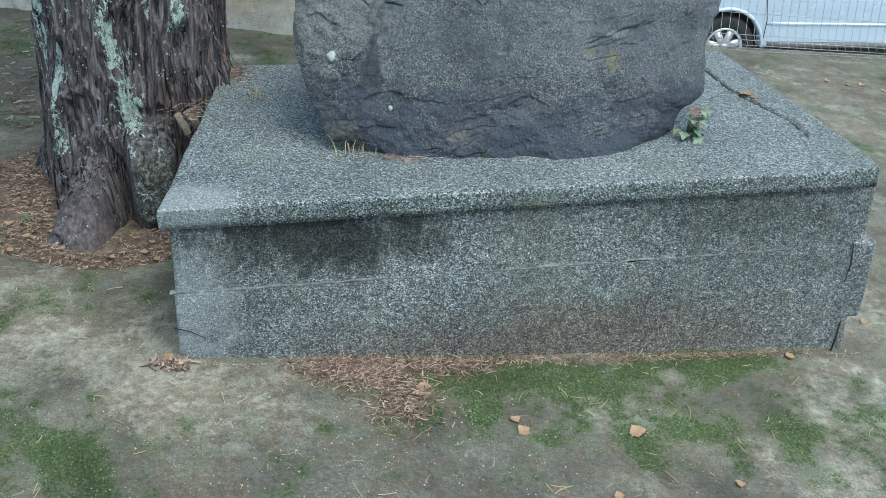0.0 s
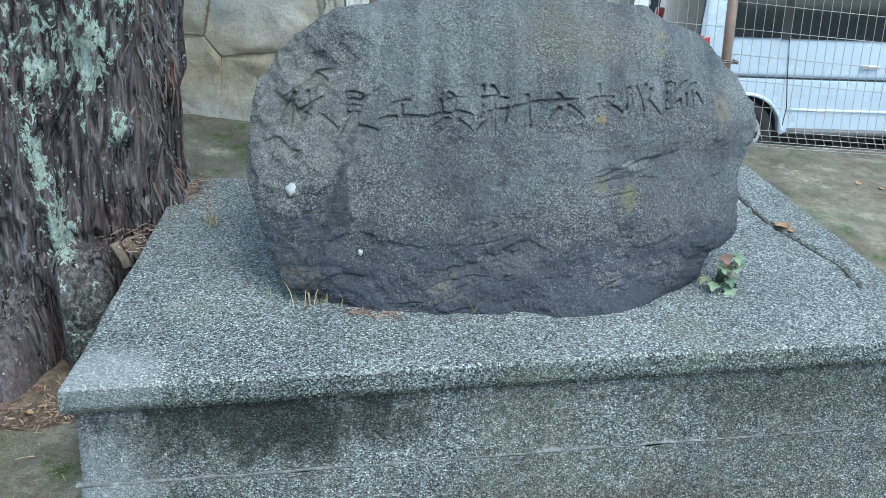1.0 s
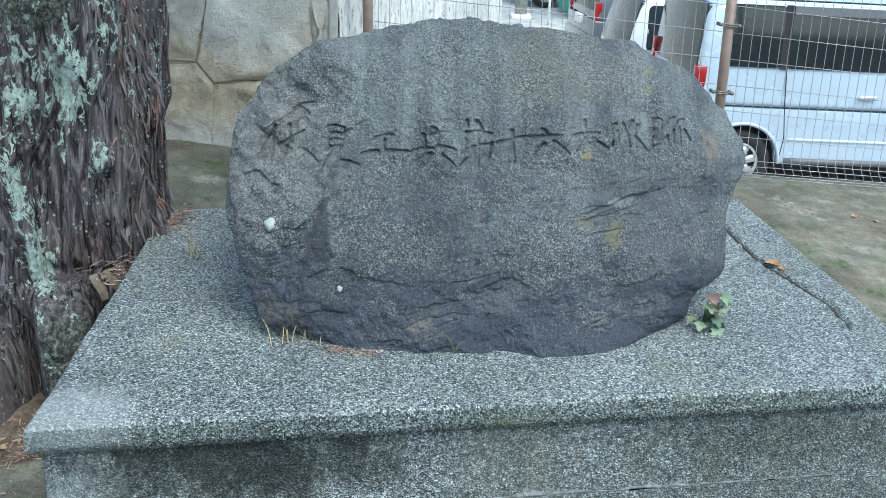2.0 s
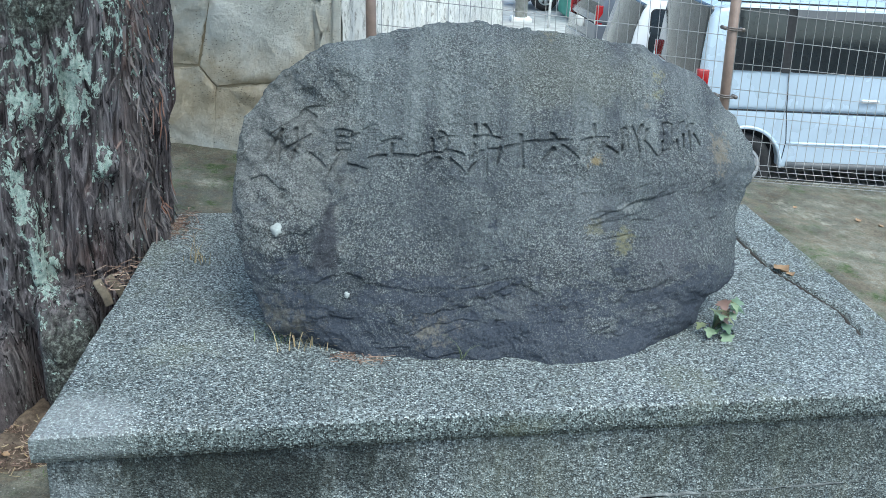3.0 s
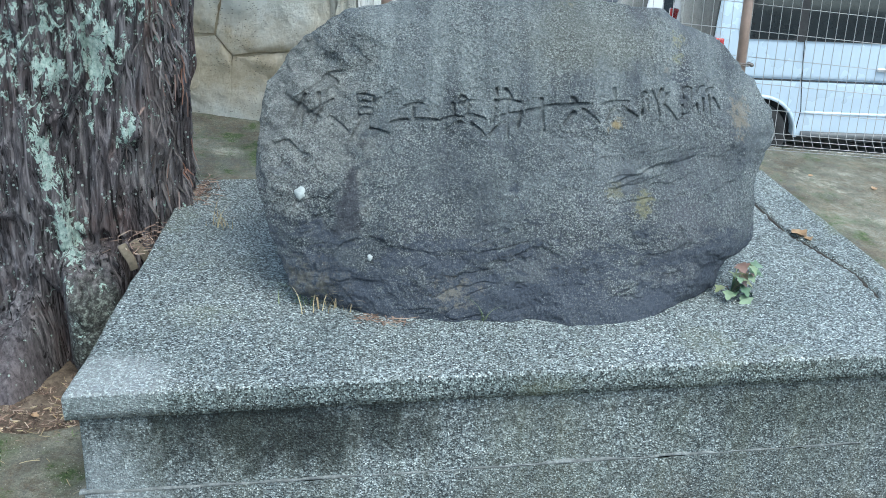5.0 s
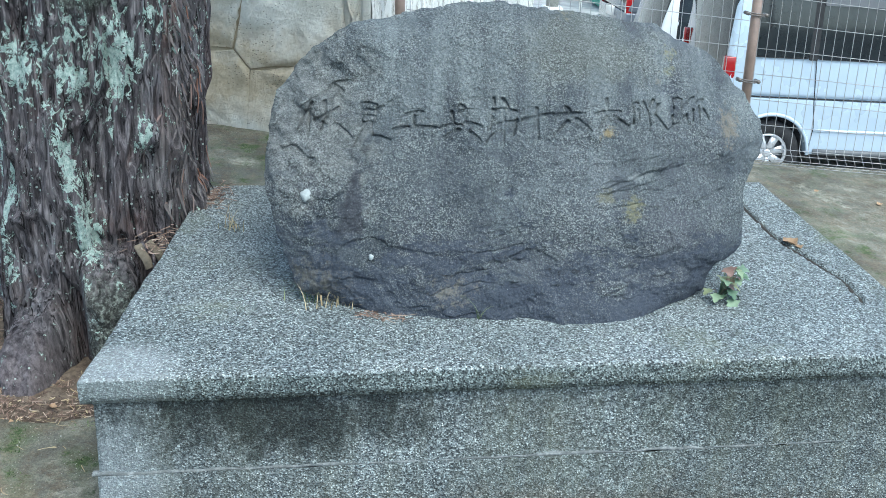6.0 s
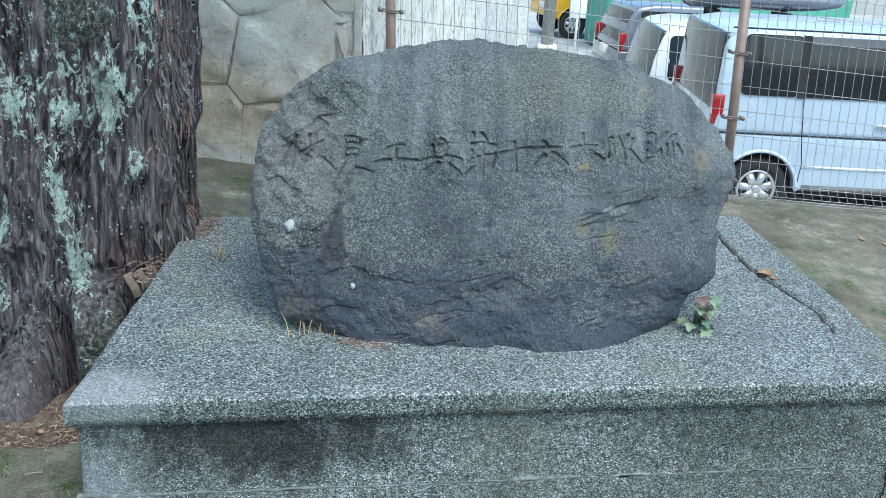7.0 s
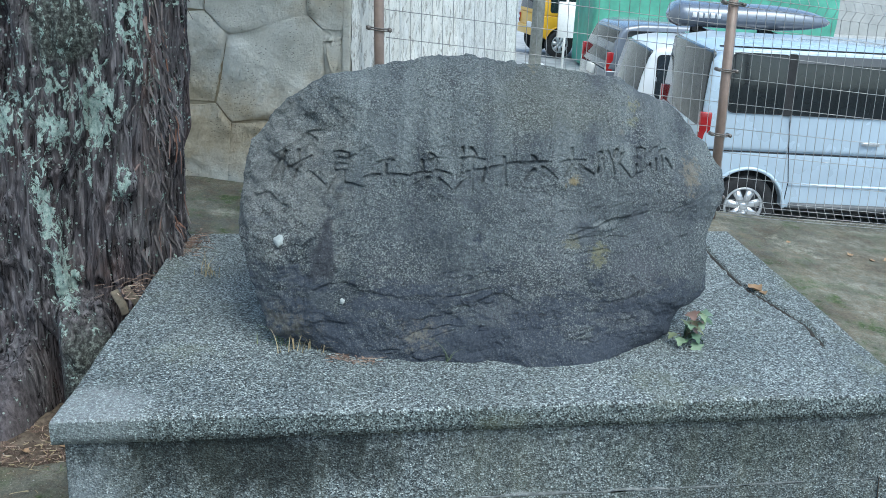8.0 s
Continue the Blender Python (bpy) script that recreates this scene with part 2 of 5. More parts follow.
    col = n.mix(light, col, n.mix(pick.outputs[1], (0.16, 0.178, 0.172), (0.33, 0.352, 0.335)))
    light2 = n.math("MULTIPLY", n.ramp(pick2.outputs[0], (0.84, 0.0), (0.88, 0.8)), thick)
    col = n.mix(light2, col, (0.36, 0.39, 0.36))
    pepper = n.ramp(n.noise(190, 4, 0.8), (0.34, 0.5), (0.5, 1.0), (0.66, 1.55))
    col = n.mix(n.math("ADD", 0.25, n.math("MULTIPLY", open_rock, 0.5)), col, pepper, "MULTIPLY")
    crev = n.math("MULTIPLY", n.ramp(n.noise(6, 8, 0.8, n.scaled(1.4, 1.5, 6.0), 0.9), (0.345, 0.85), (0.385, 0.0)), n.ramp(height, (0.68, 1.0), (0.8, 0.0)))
    # crevices get a dark colour as well as the bump below
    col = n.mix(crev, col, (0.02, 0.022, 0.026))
    # strokes darkened in colour too: shade painted in so the carving reads
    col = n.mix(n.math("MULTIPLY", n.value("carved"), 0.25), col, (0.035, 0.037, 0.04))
    flecks = n.ramp(n.cells(46).outputs["Distance"], (0.05, 0.75), (0.085, 0.0))
    flecks = n.math("MULTIPLY", flecks, n.ramp(n.noise(7, 5), (0.42, 0.0), (0.5, 1.0)))
    col = n.mix(flecks, col, (0.34, 0.37, 0.36))
    for x, z, rx, rz, amount, tint in ((1.3, 0.955, 0.03, 0.022, 1.0, (0.3, 0.22, 0.09)), (1.377, 0.765, 0.04, 0.035, 0.8, (0.24, 0.22, 0.1)), (1.3, 0.79, 0.03, 0.03, 0.6, (0.22, 0.2, 0.1)), (1.497, 1.15, 0.035, 0.03, 1.0, (0.26, 0.24, 0.11)), (1.497, 1.105, 0.03, 0.02, 0.8, (0.26, 0.25, 0.13)), (1.69, 0.955, 0.05, 0.075, 1.0, (0.24, 0.205, 0.15)), (1.18, 1.25, 0.05, 0.03, 0.9, (0.2, 0.18, 0.11)), (0.872, 0.56, 0.1, 0.05, 1.0, (0.21, 0.19, 0.15)), (0.5, 0.57, 0.12, 0.08, 0.8, (0.15, 0.135, 0.1)), (1.402, 0.833, 0.045, 0.014, 0.9, (0.3, 0.32, 0.31)), (1.457, 1.077, 0.014, 0.014, 0.9, (0.2, 0.185, 0.15))):
        f = n.patchy(n.spot(x, 0.65, z, rx * 1.5, 0.6, rz * 1.5), 40, amount * 0.65, 0.45, 0.75, 2.8)
        col = n.mix(f, col, tint)
    b = n.bump(n.noise(130, 6, 0.8), 0.9, 0.004)
    b = n.bump(n.noise(60, 7, 0.78), 0.7, 0.006, b)
    b = n.bump(n.math("MULTIPLY", grain.outputs["Distance"], open_rock), 0.7, 0.003, b)
    b = n.bump(n.noise(20, 7, 0.8, n.scaled(1, 1, 1.8)), 0.55, 0.018, b)
    n.bump(n.math("SUBTRACT", 1.0, crev), 0.5, 0.004, b)
    return n.done(col)


def make_concrete():
    n = Nodes("weathered_mossy_concrete", 0.9, specular=0.25)
    base = n.ramp(n.noise(5, 8, 0.72), (0.3, (0.085, 0.082, 0.062)), (0.5, (0.165, 0.16, 0.125)), (0.68, (0.27, 0.262, 0.21)))
    grit = n.ramp(n.noise(120, 4, 0.7), (0.3, 0.6), (0.7, 1.35))
    col = n.mix(0.8, base, grit, "MULTIPLY")
    breakup = n.math("ADD", n.math("MULTIPLY", n.math("SUBTRACT", n.noise(20, 9, 0.82), 0.5), 2.2), 0.5)
    pale = n.ramp(n.math("ADD", n.value("pale"), n.math("SUBTRACT", breakup, 0.5)), (0.4, 0.0), (0.6, 0.85))
    col = n.mix(pale, col, n.ramp(n.noise(45, 5, 0.7), (0.3, (0.2, 0.19, 0.148)), (0.7, (0.38, 0.365, 0.29))))
    damp = n.ramp(n.math("ADD", n.value("damp"), n.math("SUBTRACT", breakup, 0.5)), (0.38, 0.0), (0.62, 0.85))
    col = n.mix(damp, col, n.ramp(n.noise(70, 5, 0.7), (0.3, (0.05, 0.05, 0.042)), (0.7, (0.15, 0.147, 0.12))))
    dirt = n.patchy(n.noise(1.9, 4, 0.6), 16, 0.8, 0.42, 0.68, 1.9)
    col = n.mix(dirt, col, n.ramp(n.noise(60, 5, 0.8), (0.3, (0.06, 0.048, 0.032)), (0.7, (0.2, 0.165, 0.115))))
    film = n.patchy(n.value("moss"), 9, 0.65, 0.12, 0.5, 1.6)
    col = n.mix(film, col, n.ramp(n.noise(80, 6, 0.8), (0.32, (0.045, 0.055, 0.03)), (0.68, (0.15, 0.165, 0.105))))
    mossy = n.ramp(n.math("ADD", n.value("moss"), n.math("MULTIPLY", n.math("SUBTRACT", n.noise(26, 9, 0.82), 0.5), 2.4)), (0.42, 0.0), (0.6, 0.9))
    col = n.mix(mossy, col, n.ramp(n.noise(110, 4, 0.7), (0.3, (0.022, 0.036, 0.013)), (0.5, (0.05, 0.078, 0.026)), (0.66, (0.13, 0.15, 0.07)), (0.75, (0.22, 0.21, 0.13))))
    stain = n.ramp(n.noise(2.2, 8, 0.75), (0.36, 0.55), (0.5, 1.0), (0.64, 1.4))
    col = n.mix(0.8, col, stain, "MULTIPLY")
    fine = n.ramp(n.noise(230, 4, 0.8), (0.34, 0.55), (0.66, 1.45))
    col = n.mix(0.7, col, fine, "MULTIPLY")
    specks = n.ramp(n.cells(95).outputs["Distance"], (0.1, 0.75), (0.2, 0.0))
    specks = n.math("MULTIPLY", specks, n.ramp(n.noise(9, 4), (0.48, 0.0), (0.58, 1.0)))
    col = n.mix(specks, col, (0.46, 0.45, 0.39))
    b = n.bump(n.noise(90, 6, 0.75), 0.6, 0.006)
    n.bump(n.noise(12, 6, 0.7), 0.5, 0.012, b)
    return n.done(col)


def make_soil():
    n = Nodes("soil_and_needles", 0.95, specular=0.15)
    col = n.ramp(n.noise(30, 7, 0.75), (0.3, (0.055, 0.045, 0.035)), (0.5, (0.155, 0.12, 0.09)), (0.7, (0.28, 0.225, 0.17)))
    n.bump(n.noise(60, 6, 0.75), 0.9, 0.012)
    return n.done(col)


def make_bark():
    n = Nodes("fibrous_cedar_bark", 0.92, specular=0.2)
    fibre = n.noise(6, 8, 0.68, n.scaled(8, 8, 0.9), 1.0)
    col = n.ramp(fibre, (0.32, (0.012, 0.011, 0.012)), (0.42, (0.06, 0.052, 0.055)), (0.53, (0.16, 0.14, 0.144)), (0.65, (0.4, 0.36, 0.36)))
    red = n.ramp(n.noise(2.2, 6, 0.7, n.scaled(3, 3, 1)), (0.52, 0.0), (0.7, 0.7))
    col = n.mix(red, col, n.ramp(fibre, (0.33, (0.035, 0.02, 0.016)), (0.55, (0.2, 0.11, 0.085)), (0.72, (0.36, 0.23, 0.18))))
    grey = n.ramp(n.noise(1.7, 5, 0.65, n.scaled(2, 2, 0.8)), (0.48, 0.0), (0.66, 0.45))
    col = n.mix(grey, col, n.ramp(fibre, (0.32, (0.05, 0.046, 0.048)), (0.66, (0.5, 0.47, 0.47))))
    seam = n.ramp(n.noise(5, 7, 0.68, n.scaled(11, 11, 1.0), 0.9), (0.4, 0.95), (0.44, 0.0))
    col = n.mix(seam, col, (0.013, 0.011, 0.011))
    bare = n.ramp(n.math("ADD", n.value("root"), n.math("MULTIPLY", n.math("SUBTRACT", n.noise(9, 6, 0.75, n.scaled(3, 3, 1)), 0.5), 1.2)), (0.3, 0.0), (0.6, 0.85))
    col = n.mix(bare, col, n.ramp(n.noise(34, 7, 0.78, n.scaled(2, 2, 1)), (0.34, (0.06, 0.05, 0.052)), (0.5, (0.17, 0.145, 0.15)), (0.68, (0.31, 0.275, 0.275))))
    knot = n.ramp(n.math("ADD", n.value("knot"), n.math("MULTIPLY", n.noise(20, 6, 0.75), 0.5)), (0.55, 0.0), (0.8, 0.92))
    col = n.mix(knot, col, n.ramp(n.noise(75, 7, 0.8), (0.36, (0.02, 0.021, 0.019)), (0.5, (0.1, 0.104, 0.09)), (0.62, (0.42, 0.46, 0.39))))
    big = n.math("MULTIPLY", n.math("SUBTRACT", n.noise(10, 6, 0.7, n.scaled(1.9, 1.9, 0.9), 1.0), 0.5), 3.2)
    small = n.math("MULTIPLY", n.math("SUBTRACT", n.noise(24, 6, 0.75, n.scaled(1.3, 1.3, 0.9), 1.0), 0.5), 4.6)
    patch = n.math("ADD", n.math("ADD", n.value("lichen"), big), small)
    mint = n.ramp(patch, (0.22, 0.0), (0.27, 0.97))
    col = n.mix(mint, col, n.ramp(n.noise(90, 6, 0.8), (0.32, (0.2, 0.3, 0.25)), (0.43, (0.45, 0.6, 0.52)), (0.58, (0.8, 0.89, 0.8))))
    green = n.ramp(n.math("ADD", patch, 0.0), (-0.1, 0.0), (0.2, 0.5))
    col = n.mix(green, col, n.ramp(n.noise(60, 5, 0.8), (0.35, (0.03, 0.045, 0.033)), (0.65, (0.16, 0.22, 0.165))))
    col = n.mix(mint, col, n.ramp(n.noise(90, 6, 0.8), (0.32, (0.2, 0.3, 0.25)), (0.43, (0.45, 0.6, 0.52)), (0.58, (0.8, 0.89, 0.8))))
    dots = n.ramp(n.cells(48).outputs["Distance"], (0.15, 0.95), (0.22, 0.0))
    dots = n.math("MULTIPLY", dots, n.ramp(n.noise(7, 5), (0.48, 0.0), (0.56, 1.0)))
    col = n.mix(dots, col, (0.5, 0.57, 0.51))
    b = n.bump(n.math("MULTIPLY", fibre, n.math("SUBTRACT", 1.0, bare)), 1.0, 0.025)
    b = n.bump(n.math("SUBTRACT", 1.0, seam), 0.8, 0.012, b)
    n.bump(n.noise(9, 7, 0.85, n.scaled(18, 18, 1.6)), 0.8, 0.012, b)
    return n.done(col)


def make_strip():
    n = Nodes("peeling_bark_strip", 0.95, specular=0.15)
    f = n.noise(12, 6, 0.75, n.scaled(8, 8, 0.8))
    tone = n.ramp(n.island(), (0.0, (0.06, 0.052, 0.05)), (0.45, (0.13, 0.112, 0.107)), (0.85, (0.26, 0.23, 0.22)), (1.0, (0.26, 0.13, 0.085)))
    return n.done(n.mix(0.8, tone, n.ramp(f, (0.3, 0.45), (0.7, 1.3)), "MULTIPLY"))


def make_wall():
    n = Nodes("cream_cast_stone", 0.9, specular=0.2)
    tint = n.ramp(n.rand(), (0.0, 0.9), (1.0, 1.08))
    col = n.ramp(n.noise(4, 7, 0.7), (0.3, (0.56, 0.54, 0.465)), (0.5, (0.67, 0.65, 0.57)), (0.7, (0.76, 0.745, 0.68)))
    col = n.mix(0.8, col, tint, "MULTIPLY")
    rust = n.ramp(n.math("ADD", n.noise(2.4, 5, 0.65), n.math("MULTIPLY", n.spot(-0.3, 3.5, 0.4, 1.2, 1.0, 0.42), 0.35)), (0.52, 0.0), (0.78, 0.8))
    col = n.mix(rust, col, n.ramp(n.noise(16, 5), (0.3, (0.38, 0.29, 0.17)), (0.7, (0.6, 0.5, 0.34))))
    pits = n.ramp(n.cells(52, vector=n.scaled(0.8, 1, 1.7)).outputs["Distance"], (0.12, 0.75), (0.26, 0.0))
    pits = n.math("MULTIPLY", pits, n.ramp(n.noise(5, 4), (0.46, 0.0), (0.56, 1.0)))
    col = n.mix(pits, col, (0.09, 0.085, 0.07))
    b = n.bump(n.noise(9, 7, 0.78), 0.9, 0.045)
    b = n.bump(n.math("SUBTRACT", 1.0, pits), 0.7, 0.006, b)
    n.bump(n.noise(40, 7, 0.78), 0.8, 0.01, b)
    return n.done(col)


def make_groove():
    n = Nodes("rusty_groove_mortar", 0.95, specular=0.15)
    n.bump(n.noise(60, 4), 0.5, 0.006)
    return n.done(n.ramp(n.noise(7, 5, 0.7), (0.3, (0.27, 0.21, 0.13)), (0.6, (0.42, 0.36, 0.25)), (0.8, (0.55, 0.52, 0.43))))


def make_whitewall():
    n = Nodes("pale_rough_cast_wall", 0.9, specular=0.2)
    col = n.ramp(n.noise(5, 7, 0.72, n.scaled(2, 2, 0.8)), (0.3, (0.6, 0.59, 0.54)), (0.6, (0.8, 0.79, 0.74)))
    # dark streaks: shadow in the scored cracks, painted as colour
    dark = n.ramp(n.noise(7, 7, 0.8, n.scaled(5, 4, 1.0), 0.8), (0.52, 0.0), (0.6, 0.75))
    col = n.mix(dark, col, (0.2, 0.18, 0.14))
    n.bump(n.noise(20, 6, 0.7), 0.6, 0.02)
    return n.done(col)


def plain(name, colour, rough=0.5, metallic=0.0, vary=0.15, scale=20.0, bump=0.0, specular=0.5, coat=0.0):
    n = Nodes(name, rough, metallic, specular)
    low, high = tuple(c * (1 - vary) for c in colour), tuple(min(1.0, c * (1 + vary)) for c in colour)
    col = n.ramp(n.noise(scale, 5, 0.65), (0.3, low), (0.7, high))
    n.bsdf.inputs["Coat Weight"].default_value = coat
    if bump:
        n.bump(n.noise(scale * 4, 4), 0.4, bump)
    return n.done(col, n.ramp(n.noise(scale * 0.7, 4), (0.3, rough * 0.85), (0.7, min(1.0, rough * 1.15))))


def leafy(name, stops, rough=0.7, single=False):
    n = Nodes(name, rough, specular=0.3)
    col = n.ramp(n.rand() if single else n.island(), *stops)
    return n.done(n.mix(0.6, col, n.ramp(n.noise(40, 3), (0.3, 0.6), (0.7, 1.3)), "MULTIPLY"))


SLAB, PLINTH, SEAM, BOULDER = make_slab(), make_plinth(), make_seam(), make_boulder()
CONCRETE, SOIL, BARK, STRIP = make_concrete(), make_soil(), make_bark(), make_strip()
WALL, GROOVE, WHITEWALL = make_wall(), make_groove(), make_whitewall()
CRACK = plain("dark_crack_line", (0.035, 0.028, 0.022), 0.95, vary=0.5, scale=60)
ASPHALT = plain("grey_asphalt", (0.4, 0.4, 0.39), 0.9, vary=0.35, scale=3, bump=0.01)
KERB = plain("pale_concrete_kerb", (0.33, 0.33, 0.3), 0.9, vary=0.3, scale=8, bump=0.006)
WIRE = plain("galvanised_wire", (0.38, 0.375, 0.37), 0.5, 0.35, scale=40)
POST = plain("brown_painted_steel", (0.24, 0.175, 0.14), 0.45, vary=0.2, scale=15)
CLIP = plain("weathered_steel_clip", (0.2, 0.18, 0.165), 0.5, 0.6, vary=0.4, scale=90)
PAINT_BLUE = plain("ice_blue_car_paint", (0.52, 0.615, 0.7), 0.28, 0.12, 0.03, 2, coat=0.6)
PAINT_WHITE = plain("white_car_paint", (0.78, 0.8, 0.82), 0.25, 0.0, 0.03, 2, coat=0.5)
PAINT_DARK = plain("charcoal_car_paint", (0.17, 0.19, 0.225), 0.22, 0.3, 0.05, 2, coat=0.8)
PAINT_YELLOW = plain("yellow_car_paint", (0.75, 0.42, 0.02), 0.3, 0.0, 0.05, 2, coat=0.4)
GLASS = plain("dark_tinted_glass", (0.02, 0.024, 0.026), 0.06, 0.0, 0.2, 3, specular=0.8)
RUBBER = plain("black_rubber", (0.02, 0.02, 0.021), 0.8, vary=0.3, scale=30)
TRIM = plain("grey_door_trim", (0.12, 0.125, 0.13), 0.5, vary=0.1)
ALLOY = plain("silver_alloy", (0.62, 0.63, 0.64), 0.35, 0.7, 0.08)
RED = plain("red_lamp_lens", (0.3, 0.012, 0.014), 0.2, 0.0, 0.1, coat=0.5)
CLEAR = plain("clear_lamp_lens", (0.7, 0.7, 0.68), 0.15, 0.0, 0.1)
GREEN = plain("green_tarpaulin", (0.12, 0.38, 0.27), 0.6, vary=0.25, scale=2, bump=0.01)
WHITE = plain("white_painted_metal", (0.78, 0.78, 0.76), 0.5, vary=0.08)
DEBRIS = leafy("brown_dry_needles", ((0.0, (0.055, 0.038, 0.03)), (0.4, (0.17, 0.112, 0.083)), (0.75, (0.3, 0.205, 0.155)), (1.0, (0.46, 0.38, 0.29))))
DRYLEAF = leafy("fallen_leaf", ((0.0, (0.24, 0.13, 0.07)), (0.5, (0.34, 0.22, 0.13)), (1.0, (0.45, 0.35, 0.21))))
STRAW = leafy("dry_straw", ((0.0, (0.3, 0.22, 0.12)), (1.0, (0.5, 0.42, 0.25))))
MOSS = leafy("green_moss", ((0.0, (0.022, 0.04, 0.012)), (0.6, (0.05, 0.088, 0.026)), (0.9, (0.1, 0.14, 0.05)), (1.0, (0.2, 0.19, 0.11))), 0.9)
WEED = leafy("weed_leaf", ((0.0, (0.09, 0.15, 0.085)), (0.35, (0.16, 0.23, 0.15)), (0.6, (0.22, 0.28, 0.16)), (0.75, (0.3, 0.3, 0.14)), (0.88, (0.19, 0.13, 0.1)), (1.0, (0.17, 0.1, 0.085))), 0.5, True)
GRASS = leafy("grass_blade", ((0.0, (0.06, 0.11, 0.04)), (1.0, (0.22, 0.26, 0.12))), 0.6)
FOLIAGE = leafy("cedar_foliage", ((0.0, (0.03, 0.055, 0.02)), (1.0, (0.08, 0.12, 0.045))), 0.7)
TWIG = plain("grey_broken_wood", (0.19, 0.155, 0.11), 0.9, vary=0.4, scale=60)
HOUSE = plain("grey_house_render", (0.42, 0.42, 0.4), 0.9, vary=0.15, scale=1.5)
LICHEN = plain("white_lichen", (0.36, 0.385, 0.37), 0.95, vary=0.2, scale=80, bump=0.004)
TIMBER = plain("dark_weathered_timber", (0.06, 0.05, 0.042), 0.85, vary=0.4, scale=6, bump=0.004)

# ---- ground, walls and road ----


def ground_z(x, y):
    return -0.085 * np.clip(x, -3, 5) + 0.03 * np.clip(y, -4, 4.6)


def fence_y(x):
    return 3.69 + 0.13 * x


def near(x, y, cx, cy, rx, ry):
    return np.exp(-(((x - cx) / rx) ** 2 + ((y - cy) / ry) ** 2))


def bed_edge(x, y):
    """Below 0 inside the bare bed round the trunk."""
    a = np.arctan2(y - 1.2, x + 0.32)
    return np.hypot(x + 0.32, (y - 1.2) * 0.92) - (0.62 + 0.09 * np.sin(a * 2 + 0.6) + 0.05 * vnoise(np.cos(a) * 3, np.sin(a) * 3, 0.5, 3))


def build_ground():
    xs = np.concatenate([np.linspace(-16, -2.2, 24)[:-1], np.arange(-2.2, 3.6, 0.02), np.linspace(3.6, 16, 24)])
    ys = np.concatenate([np.linspace(-16, -1.2, 24)[:-1], np.arange(-1.2, 3.55, 0.02)])
    top = np.linspace(0, 1, 14)[1:]
    x, y = np.meshgrid(xs, np.concatenate([ys, 3.55 + top]), indexing="ij")
    end = np.maximum(3.75, fence_y(x) + 0.16)
    over = np.clip(y - 3.55, 0, 1)
    y = np.where(y > 3.55, 3.55 + over * (end - 3.55), y)
    z = ground_z(x, y) + 0.006 * fbm(x * 2, y * 2, 0, 4, 11) + 0.0025 * vnoise(x * 14, y * 14, 0, 5)
    bed = bed_edge(x, y)
    z = z - 0.05 * smooth(0.015, -0.03, bed)
    n1, n2 = fbm(x * 1.7, y * 1.7, 0, 5, 21), fbm(x * 2.3, y * 2.3, 4, 5, 31)
    moss = 0.08 + 0.22 * n1
    for cx, cy, rx, ry, k in ((1.35, 0.1, 0.5, 0.14, 0.55), (1.9, 0.17, 0.3, 0.1, 0.55), (1.5, -0.12, 0.7, 0.26, 0.36), (0.85, -0.25, 0.45, 0.2, 0.36), (0.3, -0.42, 0.25, 0.12, 0.5), (-0.15, -0.5, 0.14, 0.22, 0.6), (-0.5, -0.35, 0.25, 0.2, 0.4), (-1.2, 1.9, 0.5, 0.35, 0.4), (-1.4, 2.7, 0.6, 0.3, 0.4), (-0.4, 2.9, 0.9, 0.6, 0.12)):
        moss = moss + k * near(x, y, cx, cy, rx, ry)
    moss = moss * (0.75 + 0.55 * fbm(x * 4.5, y * 4.5, 2, 4, 25)) + 0.34 * fbm(x * 11, y * 11, 1, 4, 27) + 0.16 * vnoise(x * 34, y * 34, 2, 29)
    moss = moss + 0.1 * near(x, y, -0.3, 2.9, 0.8, 0.5)
    damp = 0.24 + 0.34 * n2 + 0.28 * fbm(x * 7, y * 7, 3, 4, 33)
    for cx, cy, rx, ry, k in ((0.7, -0.5, 0.9, 0.35, 0.35), (-0.3, -0.25, 0.2, 0.18, 0.4), (-0.25, 0.15, 0.25, 0.12, 0.35), (1.4, -0.5, 0.7, 0.3, 0.3), (-1.1, 2.3, 1.0, 0.5, 0.5), (-0.3, 3.1, 1.2, 0.5, 0.6)):
        damp = damp + k * near(x, y, cx, cy, rx, ry)
    pale = 0.08 + 0.34 * fbm(x * 1.9, y * 1.9, 9, 5, 41) + 0.3 * fbm(x * 6, y * 6, 5, 4, 43)
    for cx, cy, rx, ry, k in ((0.02, -0.16, 0.17, 0.22, 0.5), (-0.6, 0.2, 0.55, 0.3, 0.7), (1.2, -0.05, 0.08, 0.12, 0.5), (2.15, -0.14, 0.24, 0.42, 1.0), (2.6, 1.6, 1.0, 1.6, 0.35), (1.72, -0.28, 0.09, 0.06, 0.5)):
        pale = pale + k * near(x, y, cx, cy, rx, ry)
    pale = np.where(y > fence_y(x) - 0.06, 0.4, pale)
    moss = moss * smooth(-0.02, 0.05, bed)
    ob = sheet("pavement", np.stack([x, y, z], -1).reshape(-1, 3), grid_faces(*x.shape), CONCRETE, None, "", {"moss": moss.ravel(), "damp": damp.ravel(), "pale": pale.ravel()})
    tagged(ob, "weathered concrete yard with moss, stains and pale worn patches", "pavement", "", "structure")
    return x, y, z, moss


GX, GY, GZ, GM = build_ground()


def on_ground(x, y):
    return float(ground_z(np.float64(x), np.float64(y)) + 0.006 * fbm(np.float64(x) * 2, np.float64(y) * 2, 0.0, 4, 11))


